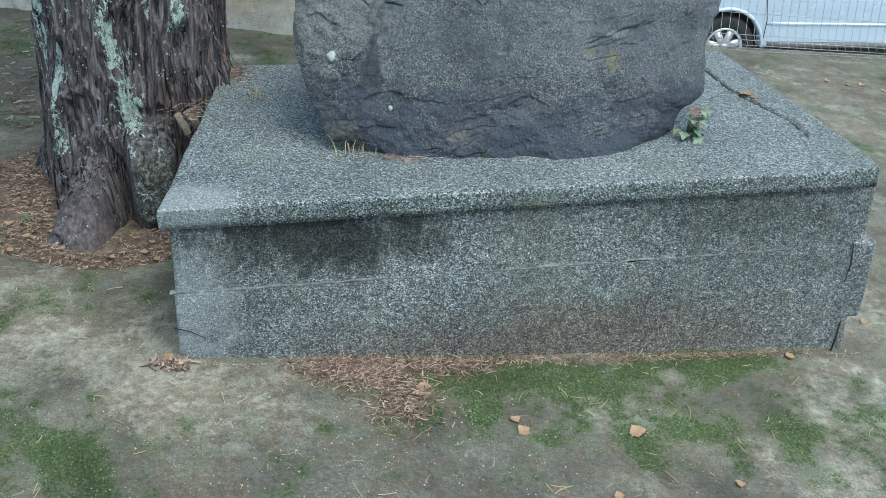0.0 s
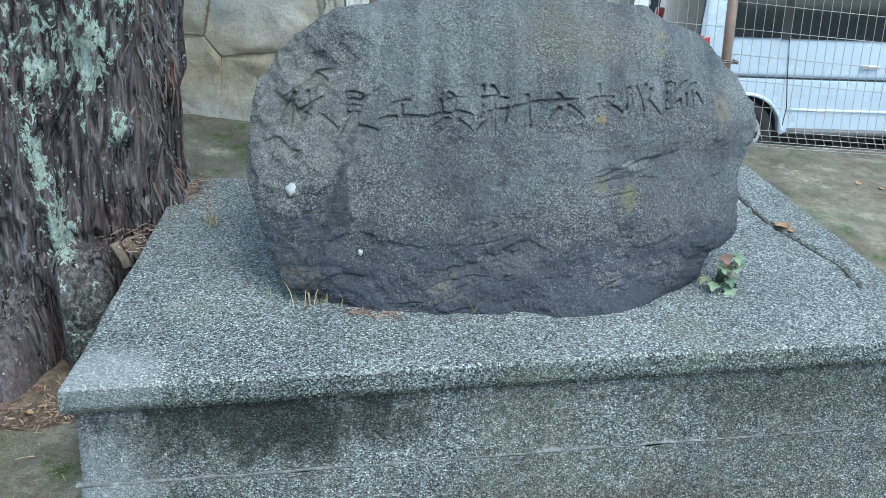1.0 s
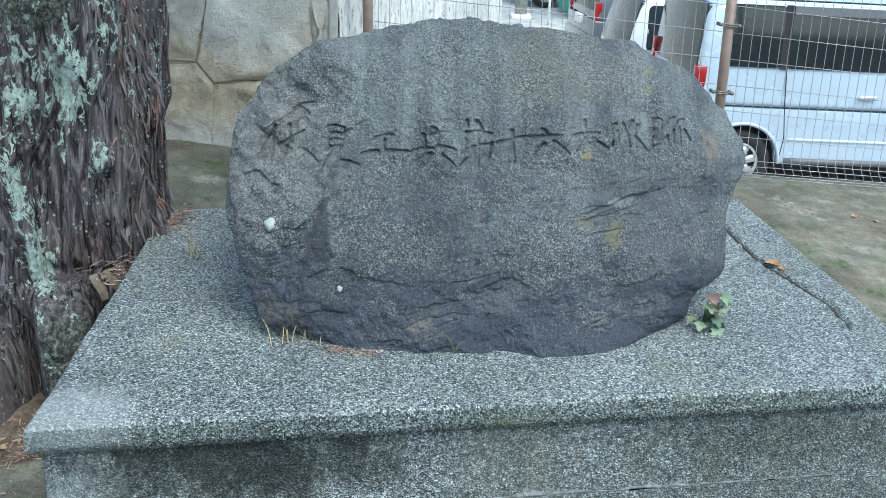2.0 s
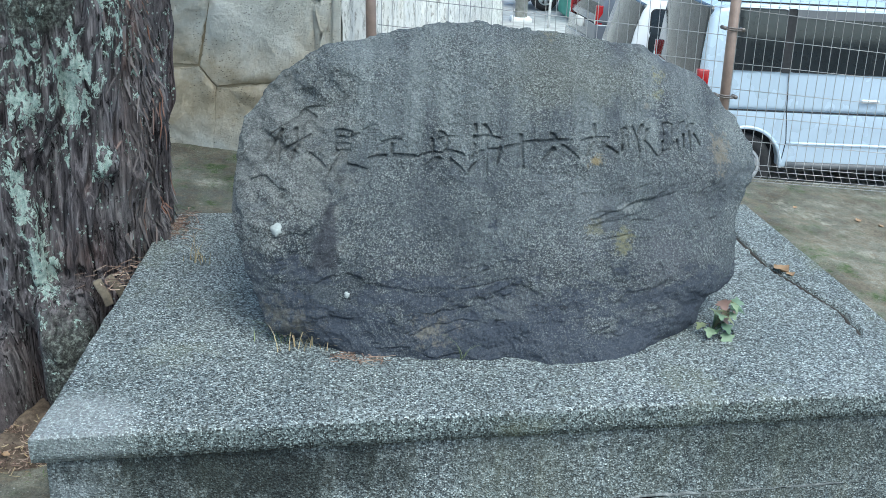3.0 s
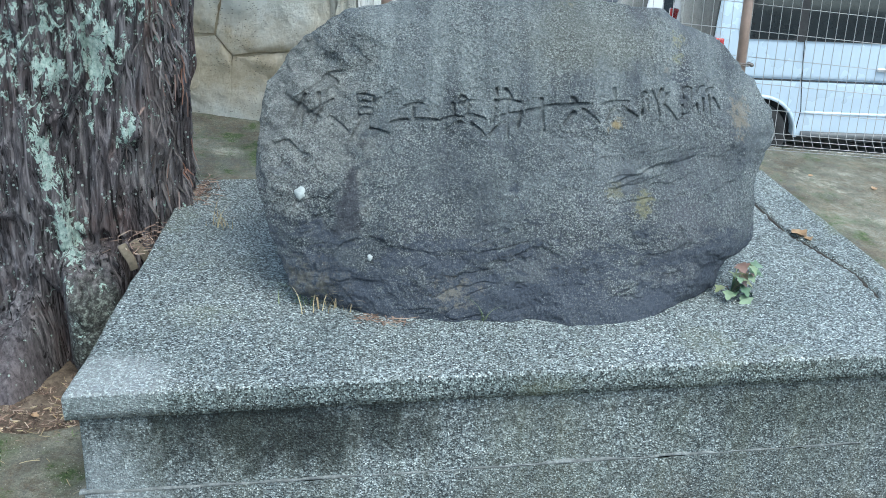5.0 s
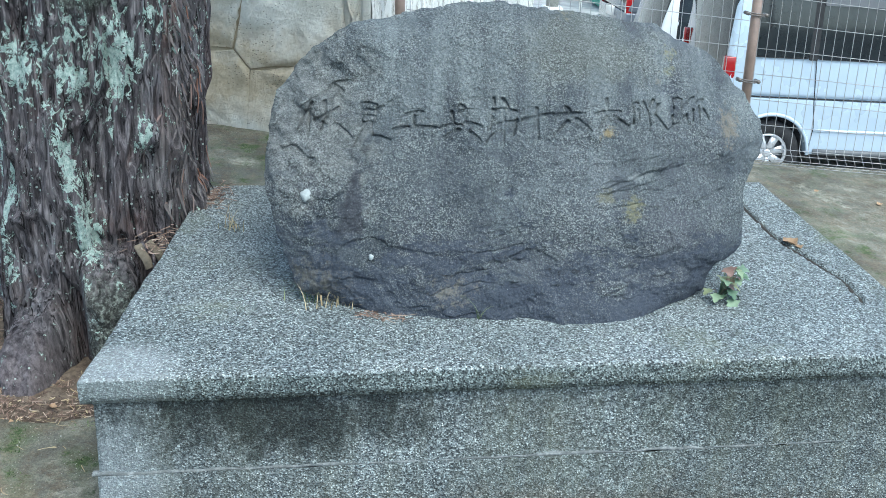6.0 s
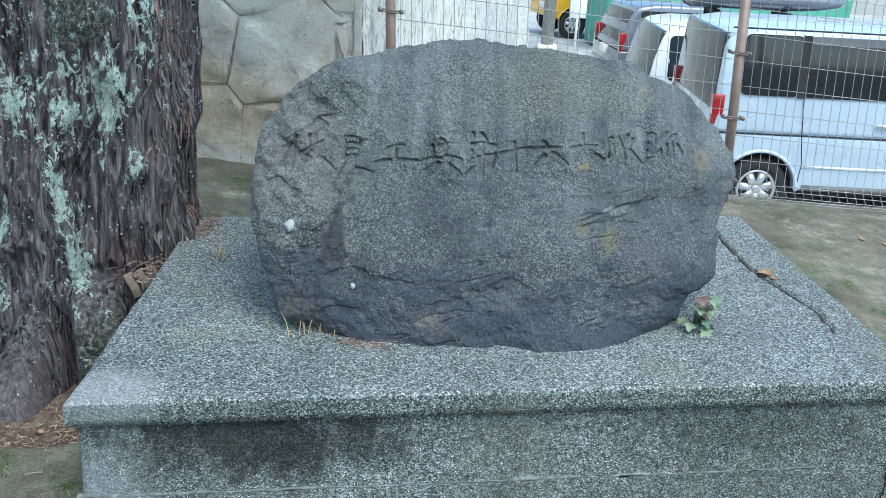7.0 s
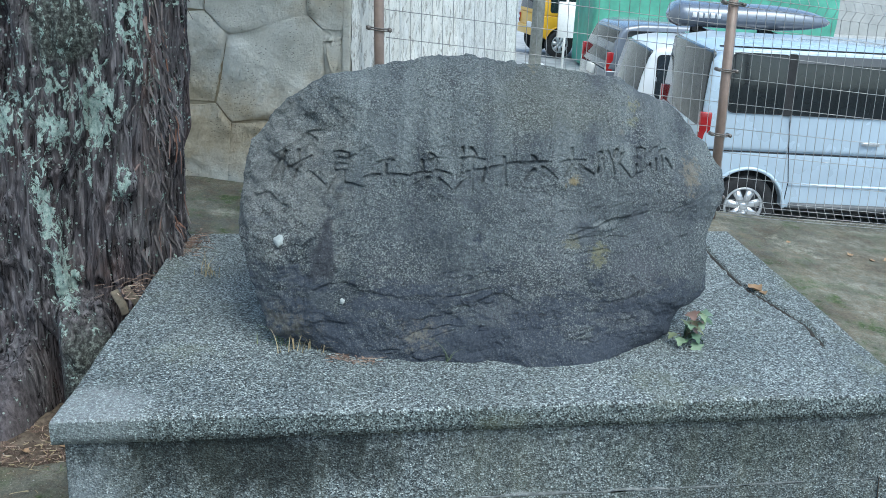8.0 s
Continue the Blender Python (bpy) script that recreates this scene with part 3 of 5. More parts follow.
def build_bed():
    a, r = np.meshgrid(np.linspace(0, 2 * np.pi, 160, endpoint=False), np.linspace(0.05, 1, 50), indexing="ij")
    x, y = -0.32 + 0.86 * r * np.cos(a), 1.2 + 0.92 * r * np.sin(a)
    z = ground_z(x, y) - 0.024 + 0.02 * (1 - r) + 0.014 * fbm(x * 12, y * 12, 0, 4, 61) - 0.06 * smooth(0.9, 1.0, r)
    ob = sheet("tree_bed", np.stack([x, y, z], -1).reshape(-1, 3), grid_faces(*x.shape, wrap=True), SOIL)
    tagged(ob, "bare brown soil bed full of fallen needles", "soil", "", "structure")


build_bed()


def build_road():
    xs = np.concatenate([[-400, -120, -40], np.linspace(-20, 40, 61), [80, 150, 400]])
    ys = np.concatenate([[-400, -100, -20], np.linspace(2, 60, 60), [120, 400]])
    x, y = np.meshgrid(xs, ys, indexing="ij")
    z = -1.24 - 0.028 * np.clip(y - 7, 0, 40)
    tagged(sheet("road", np.stack([x, y, z], -1).reshape(-1, 3), grid_faces(*x.shape), ASPHALT), "grey asphalt parking road below the yard", "road", "", "structure")


build_road()


def build_retaining():
    bm = bmesh.new()
    a, b = (0.5, fence_y(0.5)), (5.0, fence_y(5.0))
    d = Vector((b[0] - a[0], b[1] - a[1], 0)).normalized()
    nrm = Vector((-d.y, d.x, 0))
    pts = []
    for p in (a, b):
        base = Vector((p[0], p[1], 0))
        za, zb = float(ground_z(p[0], p[1])) - 0.02, -1.5
        pts.append([bm.verts.new(base + nrm * o + Vector((0, 0, zz))) for o, zz in ((-0.1, za - 0.02), (0.2, za - 0.02), (0.2, zb), (-0.1, zb))])
    for k in range(4):
        bm.faces.new((pts[0][k], pts[1][k], pts[1][(k + 1) % 4], pts[0][(k + 1) % 4]))
    bm.faces.new(pts[0][::-1])
    bm.faces.new(pts[1])
    tagged(part("retaining_wall", bm, KERB, flat=True), "grey concrete retaining edge under the mesh fence", "wall", "", "structure")


build_retaining()

# the cream wall of cast stones, and the pale wall that runs back from its corner
WALL_Y = 3.58
wall = thing("wall_north", "cream cast-stone wall with rusty grooves and pits", "wall", kind="structure")
bm = block(bmesh.new(), (-14, WALL_Y + 0.015, -0.4), (0.44, WALL_Y + 0.3, 2.7))
part("backing", bm, GROOVE, wall, flat=True)


def cell(seed, seeds, lo, hi):
    """The part of a rectangle that lies nearest to one seed."""
    poly = [Vector((lo[0], lo[1])), Vector((hi[0], lo[1])), Vector((hi[0], hi[1])), Vector((lo[0], hi[1]))]
    s = Vector(seed)
    for other in seeds:
        o = Vector(other)
        if (o - s).length < 1e-6:
            continue
        mid, nrm = (s + o) / 2, (o - s).normalized()
        out = []
        for p, q in zip(poly, poly[1:] + poly[:1]):
            dp, dq = (p - mid).dot(nrm), (q - mid).dot(nrm)
            if dp <= 0:
                out.append(p)
            if dp * dq < 0:
                out.append(p.lerp(q, dp / (dp - dq)))
        poly = out
    return poly


def wall_stone(poly, number):
    """One cast stone: a swollen face with a worn, wavy rim."""
    ring = []
    for p, q in zip(poly, poly[1:] + poly[:1]):
        k = max(1, int((q - p).length / 0.03))
        ring += [p.lerp(q, i / k) for i in range(k)]
    c = sum(ring, Vector((0, 0))) / len(ring)
    reach = sum((p - c).length for p in ring) / len(ring)
    verts, faces, n = [], [], len(ring)
    insets = (0.0008, 0.002, 0.004, 0.009, 0.035, 0.07, 0.11, 0.16)
    lifts = (0.014, 0.004, 0.0, -0.001, -0.004, -0.005, -0.006, -0.006)
    tilt = (random.uniform(-0.015, 0.015), random.uniform(-0.015, 0.015))
    for inset, lift in zip(insets, lifts):
        for p in ring:
            d = (p - c)
            q = c + d * max(0.02, 1 - inset / max(0.08, d.length) * (1.0 if inset < 0.1 else reach / 0.28))
            wob = (0.016 * float(vnoise(q.x * 7, 0, q.y * 7, 71)) + 0.006 * float(vnoise(q.x * 30, number, q.y * 30, 73))) if inset < 0.03 else 0.0
            q = q + d.normalized() * wob
            bulge = 0.04 * max(-0.5, min(0.22, float(fbm(q.x * 6, number, q.y * 6, 4, 81)))) * min(1.0, inset / 0.03)
            verts.append((q.x, WALL_Y + lift + (bulge + tilt[0] * (q.x - c.x) + tilt[1] * (q.y - c.y) if inset > 0.005 else 0), q.y))
    verts.append((c.x, WALL_Y - 0.006 + 0.04 * max(-0.5, min(0.22, float(fbm(c.x * 6, number, c.y * 6, 4, 81)))), c.y))
    for r in range(len(insets) - 1):
        for i in range(n):
            a, b = r * n + i, r * n + (i + 1) % n
            faces.append((a, b, b + n, a + n))
    last = (len(insets) - 1) * n
    faces += [(last + i, last + (i + 1) % n, len(verts) - 1) for i in range(n)]
    return verts, faces


random.seed(4)
seeds = [(-0.55, 0.87), (0.04, 0.76), (-0.55, 0.3), (0.1, 0.25), (0.62, 0.8), (0.62, 0.25), (-0.56, 1.33), (-0.12, 1.31), (0.56, 1.32), (0.15, 1.84), (-0.6, 1.85), (-0.1, 2.3), (0.5, 2.2)]
for i in range(7):
    for j in range(5):
        seeds.append((-1.1 - 0.5 * i + random.uniform(-0.12, 0.12), 0.25 + 0.5 * j + random.uniform(-0.12, 0.12) + 0.2 * (i % 2)))
for number, s in enumerate(seeds):
    poly = cell(s, seeds, (-4.6, 0.0), (0.432, 2.6))
    if len(poly) > 2:
        raw("stone", *wall_stone(poly, number * 3.7), WALL, wall)

ret = thing("wall_east", "pale rough-cast wall with vertical scores", "wall", kind="structure")
DIR = Vector((0.16, 1.0, 0)).normalized()
u, v = np.meshgrid(np.concatenate([np.arange(0, 5, 0.025), np.linspace(5, 18, 120)]), np.linspace(-1.8, 2.8, 150), indexing="ij")
score = fbm(u * 7 + 0.9 * v, 0, v * 0.7, 5, 91)
depth = 0.065 * np.abs(score) + 0.012 * fbm(u * 24, 0, v * 5, 3, 95)
px, py = 0.46 + DIR.x * u + DIR.y * depth, WALL_Y + DIR.y * u - DIR.x * depth
sheet("face", np.stack([px, py, v], -1).reshape(-1, 3), grid_faces(*u.shape), WHITEWALL, ret)
bm = bmesh.new()
block(bm, (-0.3, 0.0, -1.8), (0.0, 18.0, 2.8))
core = part("backing", bm, WHITEWALL, ret, flat=True)
core.matrix_basis = pose(0.44, WALL_Y + 0.02, 0, 0, 0, -math.degrees(math.atan(0.16)))
bm = block(bmesh.new(), (0.425, WALL_Y - 0.012, -0.3), (0.475, WALL_Y + 0.02, 2.7), 0.012, 3)
part("quoin", bm, WALL, ret, "smooth cream corner strip")

# unseen dark board wall, added so van windows reflect dark and front skylight drops
south = thing("unseen_wall_south", "unseen dark timber wall, added for the van windows to reflect", "wall", kind="structure")
for k in range(40):
    bm = block(bmesh.new(), (-16 + 0.8 * k, -13.05 - 0.01 * (k % 3), -0.6), (-15.204 + 0.8 * k, -12.95, 2.3), 0.006, 1)
    part("plank", bm, TIMBER, south)

# ---- plinth ----
CORNERS = [Vector(c) for c in ((0, 0), (2.235, 0.299), (2.15, 1.74), (0, 1.42))]


def bilinear(u, v):
    a, b, c, d = CORNERS
    x = (1 - u) * (1 - v) * a.x + u * (1 - v) * b.x + u * v * c.x + (1 - u) * v * d.x
    y = (1 - u) * (1 - v) * a.y + u * (1 - v) * b.y + u * v * c.y + (1 - u) * v * d.y
    return x, y


def build_plinth():
    th = thing("monument_plinth", "low speckled washed-granite plinth with a cracked corner", "plinth")
    edge = 0.0035
    rim = [(0.0, 0.435), (0.0, 0.455), (0.0, 0.475), (0.0, 0.492), (edge * 0.3, 0.4979), (edge, 0.5)]
    inner = np.linspace(edge, 1 - edge, 300)[1:-1]
    us = np.concatenate([[r[0] for r in rim], inner, [1 - r[0] for r in rim[::-1]]])
    hu = np.concatenate([[r[1] for r in rim], inner * 0 + 0.5, [r[1] for r in rim[::-1]]])
    inner = np.linspace(edge, 1 - edge, 220)[1:-1]
    vs = np.concatenate([[r[0] * 1.4 for r in rim], inner, [1 - r[0] * 1.4 for r in rim[::-1]]])
    hv = np.concatenate([[r[1] for r in rim], inner * 0 + 0.5, [r[1] for r in rim[::-1]]])
    us = np.concatenate([[0.02], us, [0.98]])
    hu = np.concatenate([[0.434], hu, [0.434]])
    vs = np.concatenate([[0.03], vs, [0.97]])
    hv = np.concatenate([[0.434], hv, [0.434]])
    u, v = np.meshgrid(us, vs, indexing="ij")
    z = np.minimum(hu[:, None], hv[None, :])
    x, y = bilinear(u, v)
    # worn far corner nearest to the yard
    worn = near(x, y, 2.235, 0.299, 0.09, 0.09)
    x, y = x - 0.022 * worn, y + 0.012 * worn
    wob = 0.0035 * fbm(x * 7, y * 7, z * 7, 4, 101)
    side = (z < 0.499)
    y = y + np.where(side, wob, 0)
    x = x + np.where(side, wob, 0)
    z = z + np.where(z > 0.49, 0.0022 * fbm(x * 5, y * 5, 0, 4, 103), 0)
    # the crack across the top
    cx = np.interp(y, [0.57, 0.62, 0.76, 0.94, 1.09, 1.38, 1.75], [2.088, 2.095, 2.098, 2.052, 2.004, 1.99, 1.985]) + 0.006 * vnoise(y * 25, 0, 0, 7)
    wide = np.interp(y, [0.57, 0.62, 0.9, 1.1, 1.75], [0.0, 0.008, 0.014, 0.011, 0.009])
    gap = np.where((y > 0.57) & (z > 0.49), smooth(1.0, 0.45, np.abs(x - cx) / np.maximum(wide, 1e-4)), 0)
    z = z - 0.022 * gap
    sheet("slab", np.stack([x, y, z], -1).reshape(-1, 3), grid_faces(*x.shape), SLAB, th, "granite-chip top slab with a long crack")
    # dark strip laid along the bottom of the crack
    bm = bmesh.new()
    path = [(float(np.interp(t, [0.57, 0.62, 0.76, 0.94, 1.09, 1.38, 1.7], [2.088, 2.095, 2.098, 2.052, 2.004, 1.99, 1.986])), t, 0.4845 + 0.001 * math.sin(t * 90)) for t in np.linspace(0.59, 1.68, 40)]
    tube(bm, path, [0.003] + [0.011] * 38 + [0.006], 6)
    part("crack_dirt", bm, CRACK, th, "dark strip along the crack")

    def course(name, low, high, inset, batter, seed, material, label):
        cen = sum(CORNERS, Vector((0, 0))) / 4
        ring = []
        for p, q in zip(CORNERS, CORNERS[1:] + CORNERS[:1]):
            k = int((q - p).length / 0.012)
            d = (q - p).normalized()
            nrm = Vector((d.y, -d.x))
            for i in range(k):
                w = p.lerp(q, i / k)
                ring.append((w, nrm))
        zs = np.linspace(high, low, max(4, int((high - low) / 0.012)))
        verts = []
        for w, nrm in ring:
            for zz in zs:
                out = -inset + batter * (0.43 - zz)
                # corners pull in along both sides
                px = cen.x + (w.x - cen.x) * (1 + out / abs(1.1))
                py = cen.y + (w.y - cen.y) * (1 + out / abs(0.72))
                verts.append((px, py, zz))
        verts = np.array(verts)
        d = 0.004 * fbm(verts[:, 0] * 6, verts[:, 1] * 6, verts[:, 2] * 6, 4, seed) + 0.0015 * vnoise(verts[:, 0] * 60, verts[:, 1] * 60, verts[:, 2] * 60, seed + 1)
        verts[:, 1] -= d
        verts[:, 0] += d * 0.5
        n, m = len(ring), len(zs)
        faces = grid_faces(n, m, wrap=True)[:, ::-1]
        return sheet(name, verts, faces, material, th, label)

    course("upper_course", 0.222, 0.436, 0.022, 0.004, 111, PLINTH, "dark mould-stained granite-chip side")
    course("lower_course", -0.36, 0.222, 0.0195, 0.012, 121, PLINTH, "plainer granite-chip foot of the side")
    # pale joint between the two courses
    bm = bmesh.new()
    a, b = CORNERS[0], CORNERS[1]
    n = 150
    rows = []
    for i in range(n + 1):
        t = 0.002 + 0.996 * i / n
        p = a.lerp(b, t)
        wob = 0.003 * float(vnoise(t * 60, 0, 0, 131))
        half = 0.005 + 0.004 * float(vnoise(t * 34, 3, 0, 133))
        zc = 0.222 + wob
        rows.append([bm.verts.new((p.x, p.y + o, zc + h)) for o, h in ((0.03, half), (0.0185, half * 0.5), (0.0178, -half * 0.4), (0.03, -half))])
    for r, s in zip(rows, rows[1:]):
        for k in range(3):
            bm.faces.new((r[k], r[k + 1], s[k + 1], s[k]))
    part("joint", bm, SEAM, th, "pale mortar joint")
    # broken and patched corner
    bm = bmesh.new()
    got = block(bm, (2.175, 0.306, -0.055), (2.262, 0.44, 0.236), 0.012, 3)
    bmesh.ops.subdivide_edges(bm, edges=bm.edges[:], cuts=2, use_grid_fill=True)
    for q in bm.verts:
        q.co += Vector((float(vnoise(q.co.x * 20, q.co.y * 20, q.co.z * 20, 141)), float(vnoise(q.co.x * 20, q.co.y * 20, q.co.z * 20, 143)), 0)) * 0.006
    part("corner_patch", bm, PLINTH, th, "loose cracked corner piece")
    for pts, w in (([(2.178, 0.302, 0.235), (2.186, 0.302, 0.16), (2.176, 0.302, 0.08)], 0.002), ([(2.19, 0.292, -0.06), (2.186, 0.29, -0.13), (2.176, 0.288, -0.19)], 0.0045), ([(0.006, 0.006, 0.118), (0.05, 0.016, 0.1), (0.095, 0.024, 0.07)], 0.002)):
        bm = bmesh.new()
        tube(bm, pts, [w * 0.6, w, w * 0.5], 6)
        part("crack", bm, CRACK, th)
    return th


build_plinth()

# ---- the inscribed boulder ----
RADII = [(-180, 0.698), (-175, 0.699), (-169, 0.688), (-155, 0.682), (-149, 0.68), (-143, 0.61), (-136, 0.555), (-130, 0.51), (-122, 0.468), (-106, 0.413), (-92, 0.394), (-86, 0.39), (-77, 0.404), (-66, 0.438), (-57, 0.477), (-50, 0.522), (-45, 0.555), (-41, 0.59), (-36, 0.655), (-32, 0.69), (-29, 0.682), (-26, 0.694), (-21, 0.756), (-15, 0.742), (-11, 0.726), (-5, 0.738), (0, 0.771), (5, 0.784), (8, 0.745), (11, 0.74), (14, 0.706), (20, 0.677), (27, 0.612), (33, 0.56), (37, 0.55), (44, 0.488), (54, 0.436), (66, 0.396), (78, 0.37), (92, 0.38), (108, 0.398), (120, 0.425), (138, 0.49), (146, 0.575), (150, 0.59), (157, 0.638), (168, 0.682), (180, 0.698)]
STONE_C = (1.035, 0.885)
# strokes of the carved line, each x, z, x, z from its first to its last point, in units of one character
GLYPHS = {
    "伏": [(-0.52, 0.43, -1.0, -0.72), (-0.57, 0.11, -0.63, -1.0), (-0.41, -0.36, 0.41, 0.14), (-0.07, 0.46, 0.01, -0.18), (0.01, -0.18, -0.23, -0.89), (0.3, -0.52, 1.0, -0.97), (0.23, 1.0, 0.58, 0.77)],
    "見": [(-0.6, 0.94, -0.5, 0.0), (-0.55, 0.95, 0.2, 1.0), (0.22, 1.0, 0.16, 0.06), (-0.5, 0.62, 0.15, 0.68), (-0.48, 0.3, 0.15, 0.38), (-0.48, -0.02, 0.15, 0.08), (-0.28, -0.05, -0.85, -1.0), (0.0, -0.02, 0.06, -0.55), (0.06, -0.55, 0.98, -0.66)],
    "工": [(-0.56, 0.6, 0.27, 1.0), (-0.1, 0.51, -0.09, -0.44), (-1.0, -1.0, -0.32, -0.56), (-0.04, -0.55, 1.0, -0.57)],
    "兵": [(-0.13, 1.0, 0.17, 0.85), (-0.15, 0.58, 0.67, 0.79), (-0.52, 0.58, -0.4, -0.06), (0.25, 0.56, 0.18, 0.08), (-1.0, -0.36, -0.01, -0.12), (0.13, -0.05, 1.0, -0.17), (-0.16, -0.44, -0.89, -0.99), (0.37, -0.5, 0.96, -1.0)],
    "第": [(-0.55, 0.99, -0.48, 0.75), (0.04, 1.0, 0.43, 0.66), (-0.58, 0.48, 0.96, 0.52), (-0.6, 0.14, -0.77, -0.35), (-0.49, -0.18, 1.0, 0.06), (1.0, 0.06, 0.77, -0.61), (0.12, 0.39, 0.14, -1.0), (-0.07, -0.39, -1.0, -0.91)],
    "十": [(-1.0, 0.15, 1.0, 0.73), (-0.08, 1.0, 0.11, -1.0)],
    "六": [(-0.44, 1.0, -0.17, 0.74), (-1.0, 0.32, 0.64, 0.58), (-0.29, -0.19, -0.85, -1.0), (0.19, 0.04, 1.0, -0.89)],
    "大": [(-0.35, 1.0, -0.29, 0.07), (-1.0, 0.0, 0.46, 0.19), (-0.26, -0.01, -0.82, -1.0), (-0.23, -0.01, 1.0, -0.95)],
    "隊": [(-1.0, 0.75, -0.94, -0.51), (-1.0, 0.83, -0.69, 0.89), (-0.73, 0.45, -0.61, -0.16), (-0.39, 0.91, -0.23, 0.54), (0.17, 1.0, -0.05, 0.57), (-0.17, 0.36, 0.01, -0.59), (0.45, 0.7, 0.29, 0.12), (0.29, 0.02, 1.0, -1.0)],
    "跡": [(-0.78, 0.93, -0.73, 0.37), (-0.73, 0.97, -0.34, 0.97), (-0.34, 0.9, -0.4, 0.35), (-0.76, -0.08, -0.77, -0.67), (-1.0, -1.0, -0.43, -0.56), (-0.08, 0.78, 0.29, 1.0), (0.41, 0.64, 0.75, 0.8), (-0.12, -0.03, -0.02, -0.74), (0.23, 0.23, 0.22, -0.65), (0.52, 0.38, 0.55, -0.85), (0.75, 0.16, 1.0, -0.46)],
}
LINE = [("伏", 0.505, 0.979, 0.076, 0.06), ("見", 0.635, 0.955, 0.055, 0.05), ("工", 0.759, 0.97, 0.064, 0.025), ("兵", 0.886, 0.973, 0.056, 0.041), ("第", 0.997, 0.979, 0.043, 0.054), ("十", 1.096, 0.978, 0.042, 0.037), ("六", 1.198, 0.989, 0.052, 0.03), ("大", 1.313, 1.003, 0.051, 0.036), ("隊", 1.429, 0.993, 0.054, 0.038), ("跡", 1.552, 0.994, 0.067, 0.04)]


def build_boulder():
    n_a, n_r = 1400, 230
    ang = np.linspace(-np.pi, np.pi, n_a, endpoint=False)
    key = np.array(RADII)
    wide = np.interp(np.degrees(ang), key[:, 0], key[:, 1])
    kernel = np.hanning(17) / np.hanning(17).sum()
    wide = np.convolve(np.concatenate([wide[-8:], wide, wide[:8]]), kernel, "valid")
    ca, sa = np.cos(ang), np.sin(ang)
    rough = 0.004 * fbm(ca * 9, sa * 9, 0, 3, 151) + 0.0035 * fbm(ca * 22, sa * 22, 0, 4, 153, 0.6)
    rho = np.concatenate([np.linspace(0, 1, n_r) ** 0.8, np.linspace(1, 0.02, 46)[1:]])
    back = np.arange(len(rho)) >= n_r
    R = rho[None, :] * np.ones((n_a, 1))
    wide = wide[:, None] + (rough * np.where(sa < -0.5, 0.4, 1.0))[:, None] * smooth(0.8, 1.0, R)
    x = STONE_C[0] + wide * R * ca[:, None]
    z = STONE_C[1] + wide * R * sa[:, None]
    face = 0.395 + 0.56 * (z - 0.5) + 0.07 * (x - 1.04)
    face = face + 0.10 * R ** 7 * (1 - 0.75 * smooth(-0.55, -0.85, sa))[:, None] + 0.05 * smooth(1.2, 1.6, x) + 0.04 * smooth(1.45, 1.75, x) - 0.03 * smooth(0.62, 0.4, x)
    # hollows and ledges on the face
    face = face + 0.05 * near(x, z, 0.56, 1.02, 0.11, 0.1) + 0.03 * near(x, z, 1.5, 0.84, 0.2, 0.05) - 0.02 * near(x, z, 1.3, 0.74, 0.25, 0.09)
    face = face - 0.06 * near(x, z, 1.32, 0.48, 0.17, 0.1)
    face = face + 0.032 * fbm(x * 2.6, 0.3, z * 2.9, 3, 161)
    ridge = 1 - np.abs(fbm(x * 3.5 + 1.2 * z, 0, z * 9, 4, 163))
    face = face - 0.003 * smooth(0.5, 1.0, ridge) * smooth(0.95, 0.6, z) * smooth(-0.1, 0.5, vnoise(x * 5, 1, z * 7, 175))
    scores = 1 - np.abs(fbm(x * 5 + z * 3, 2.5, z * 22 - x * 5, 3, 165))
    face = face + 0.0055 * smooth(0.86, 1.0, scores) * smooth(0.0, 0.6, vnoise(x * 6, 4, z * 9, 177)) * (smooth(0.95, 0.7, z) + 0.8 * near(x, z, 1.42, 0.83, 0.25, 0.1) + 0.4 * near(x, z, 0.45, 0.95, 0.2, 0.3))
    facet = np.abs(fbm(x * 5.5 + 0.3 * z, 1.7, z * 6.5, 4, 179, 0.55))
    face = face + 0.018 * facet * (0.6 + 0.3 * smooth(0.75, 0.55, z) + 2.2 * smooth(0.7, 0.45, x) * smooth(0.7, 0.9, z))
    chip = fbm(x * 12, 0.7, z * 12, 4, 167)
    face = face + 0.0055 * chip * (0.5 + 3.2 * near(x, z, 0.46, 1.0, 0.17, 0.3) + 0.5 * smooth(0.75, 0.55, z))
    face = face + 0.0018 * vnoise(x * 150, 0, z * 150, 169) + 0.0035 * fbm(x * 34, 0, z * 38, 3, 168)
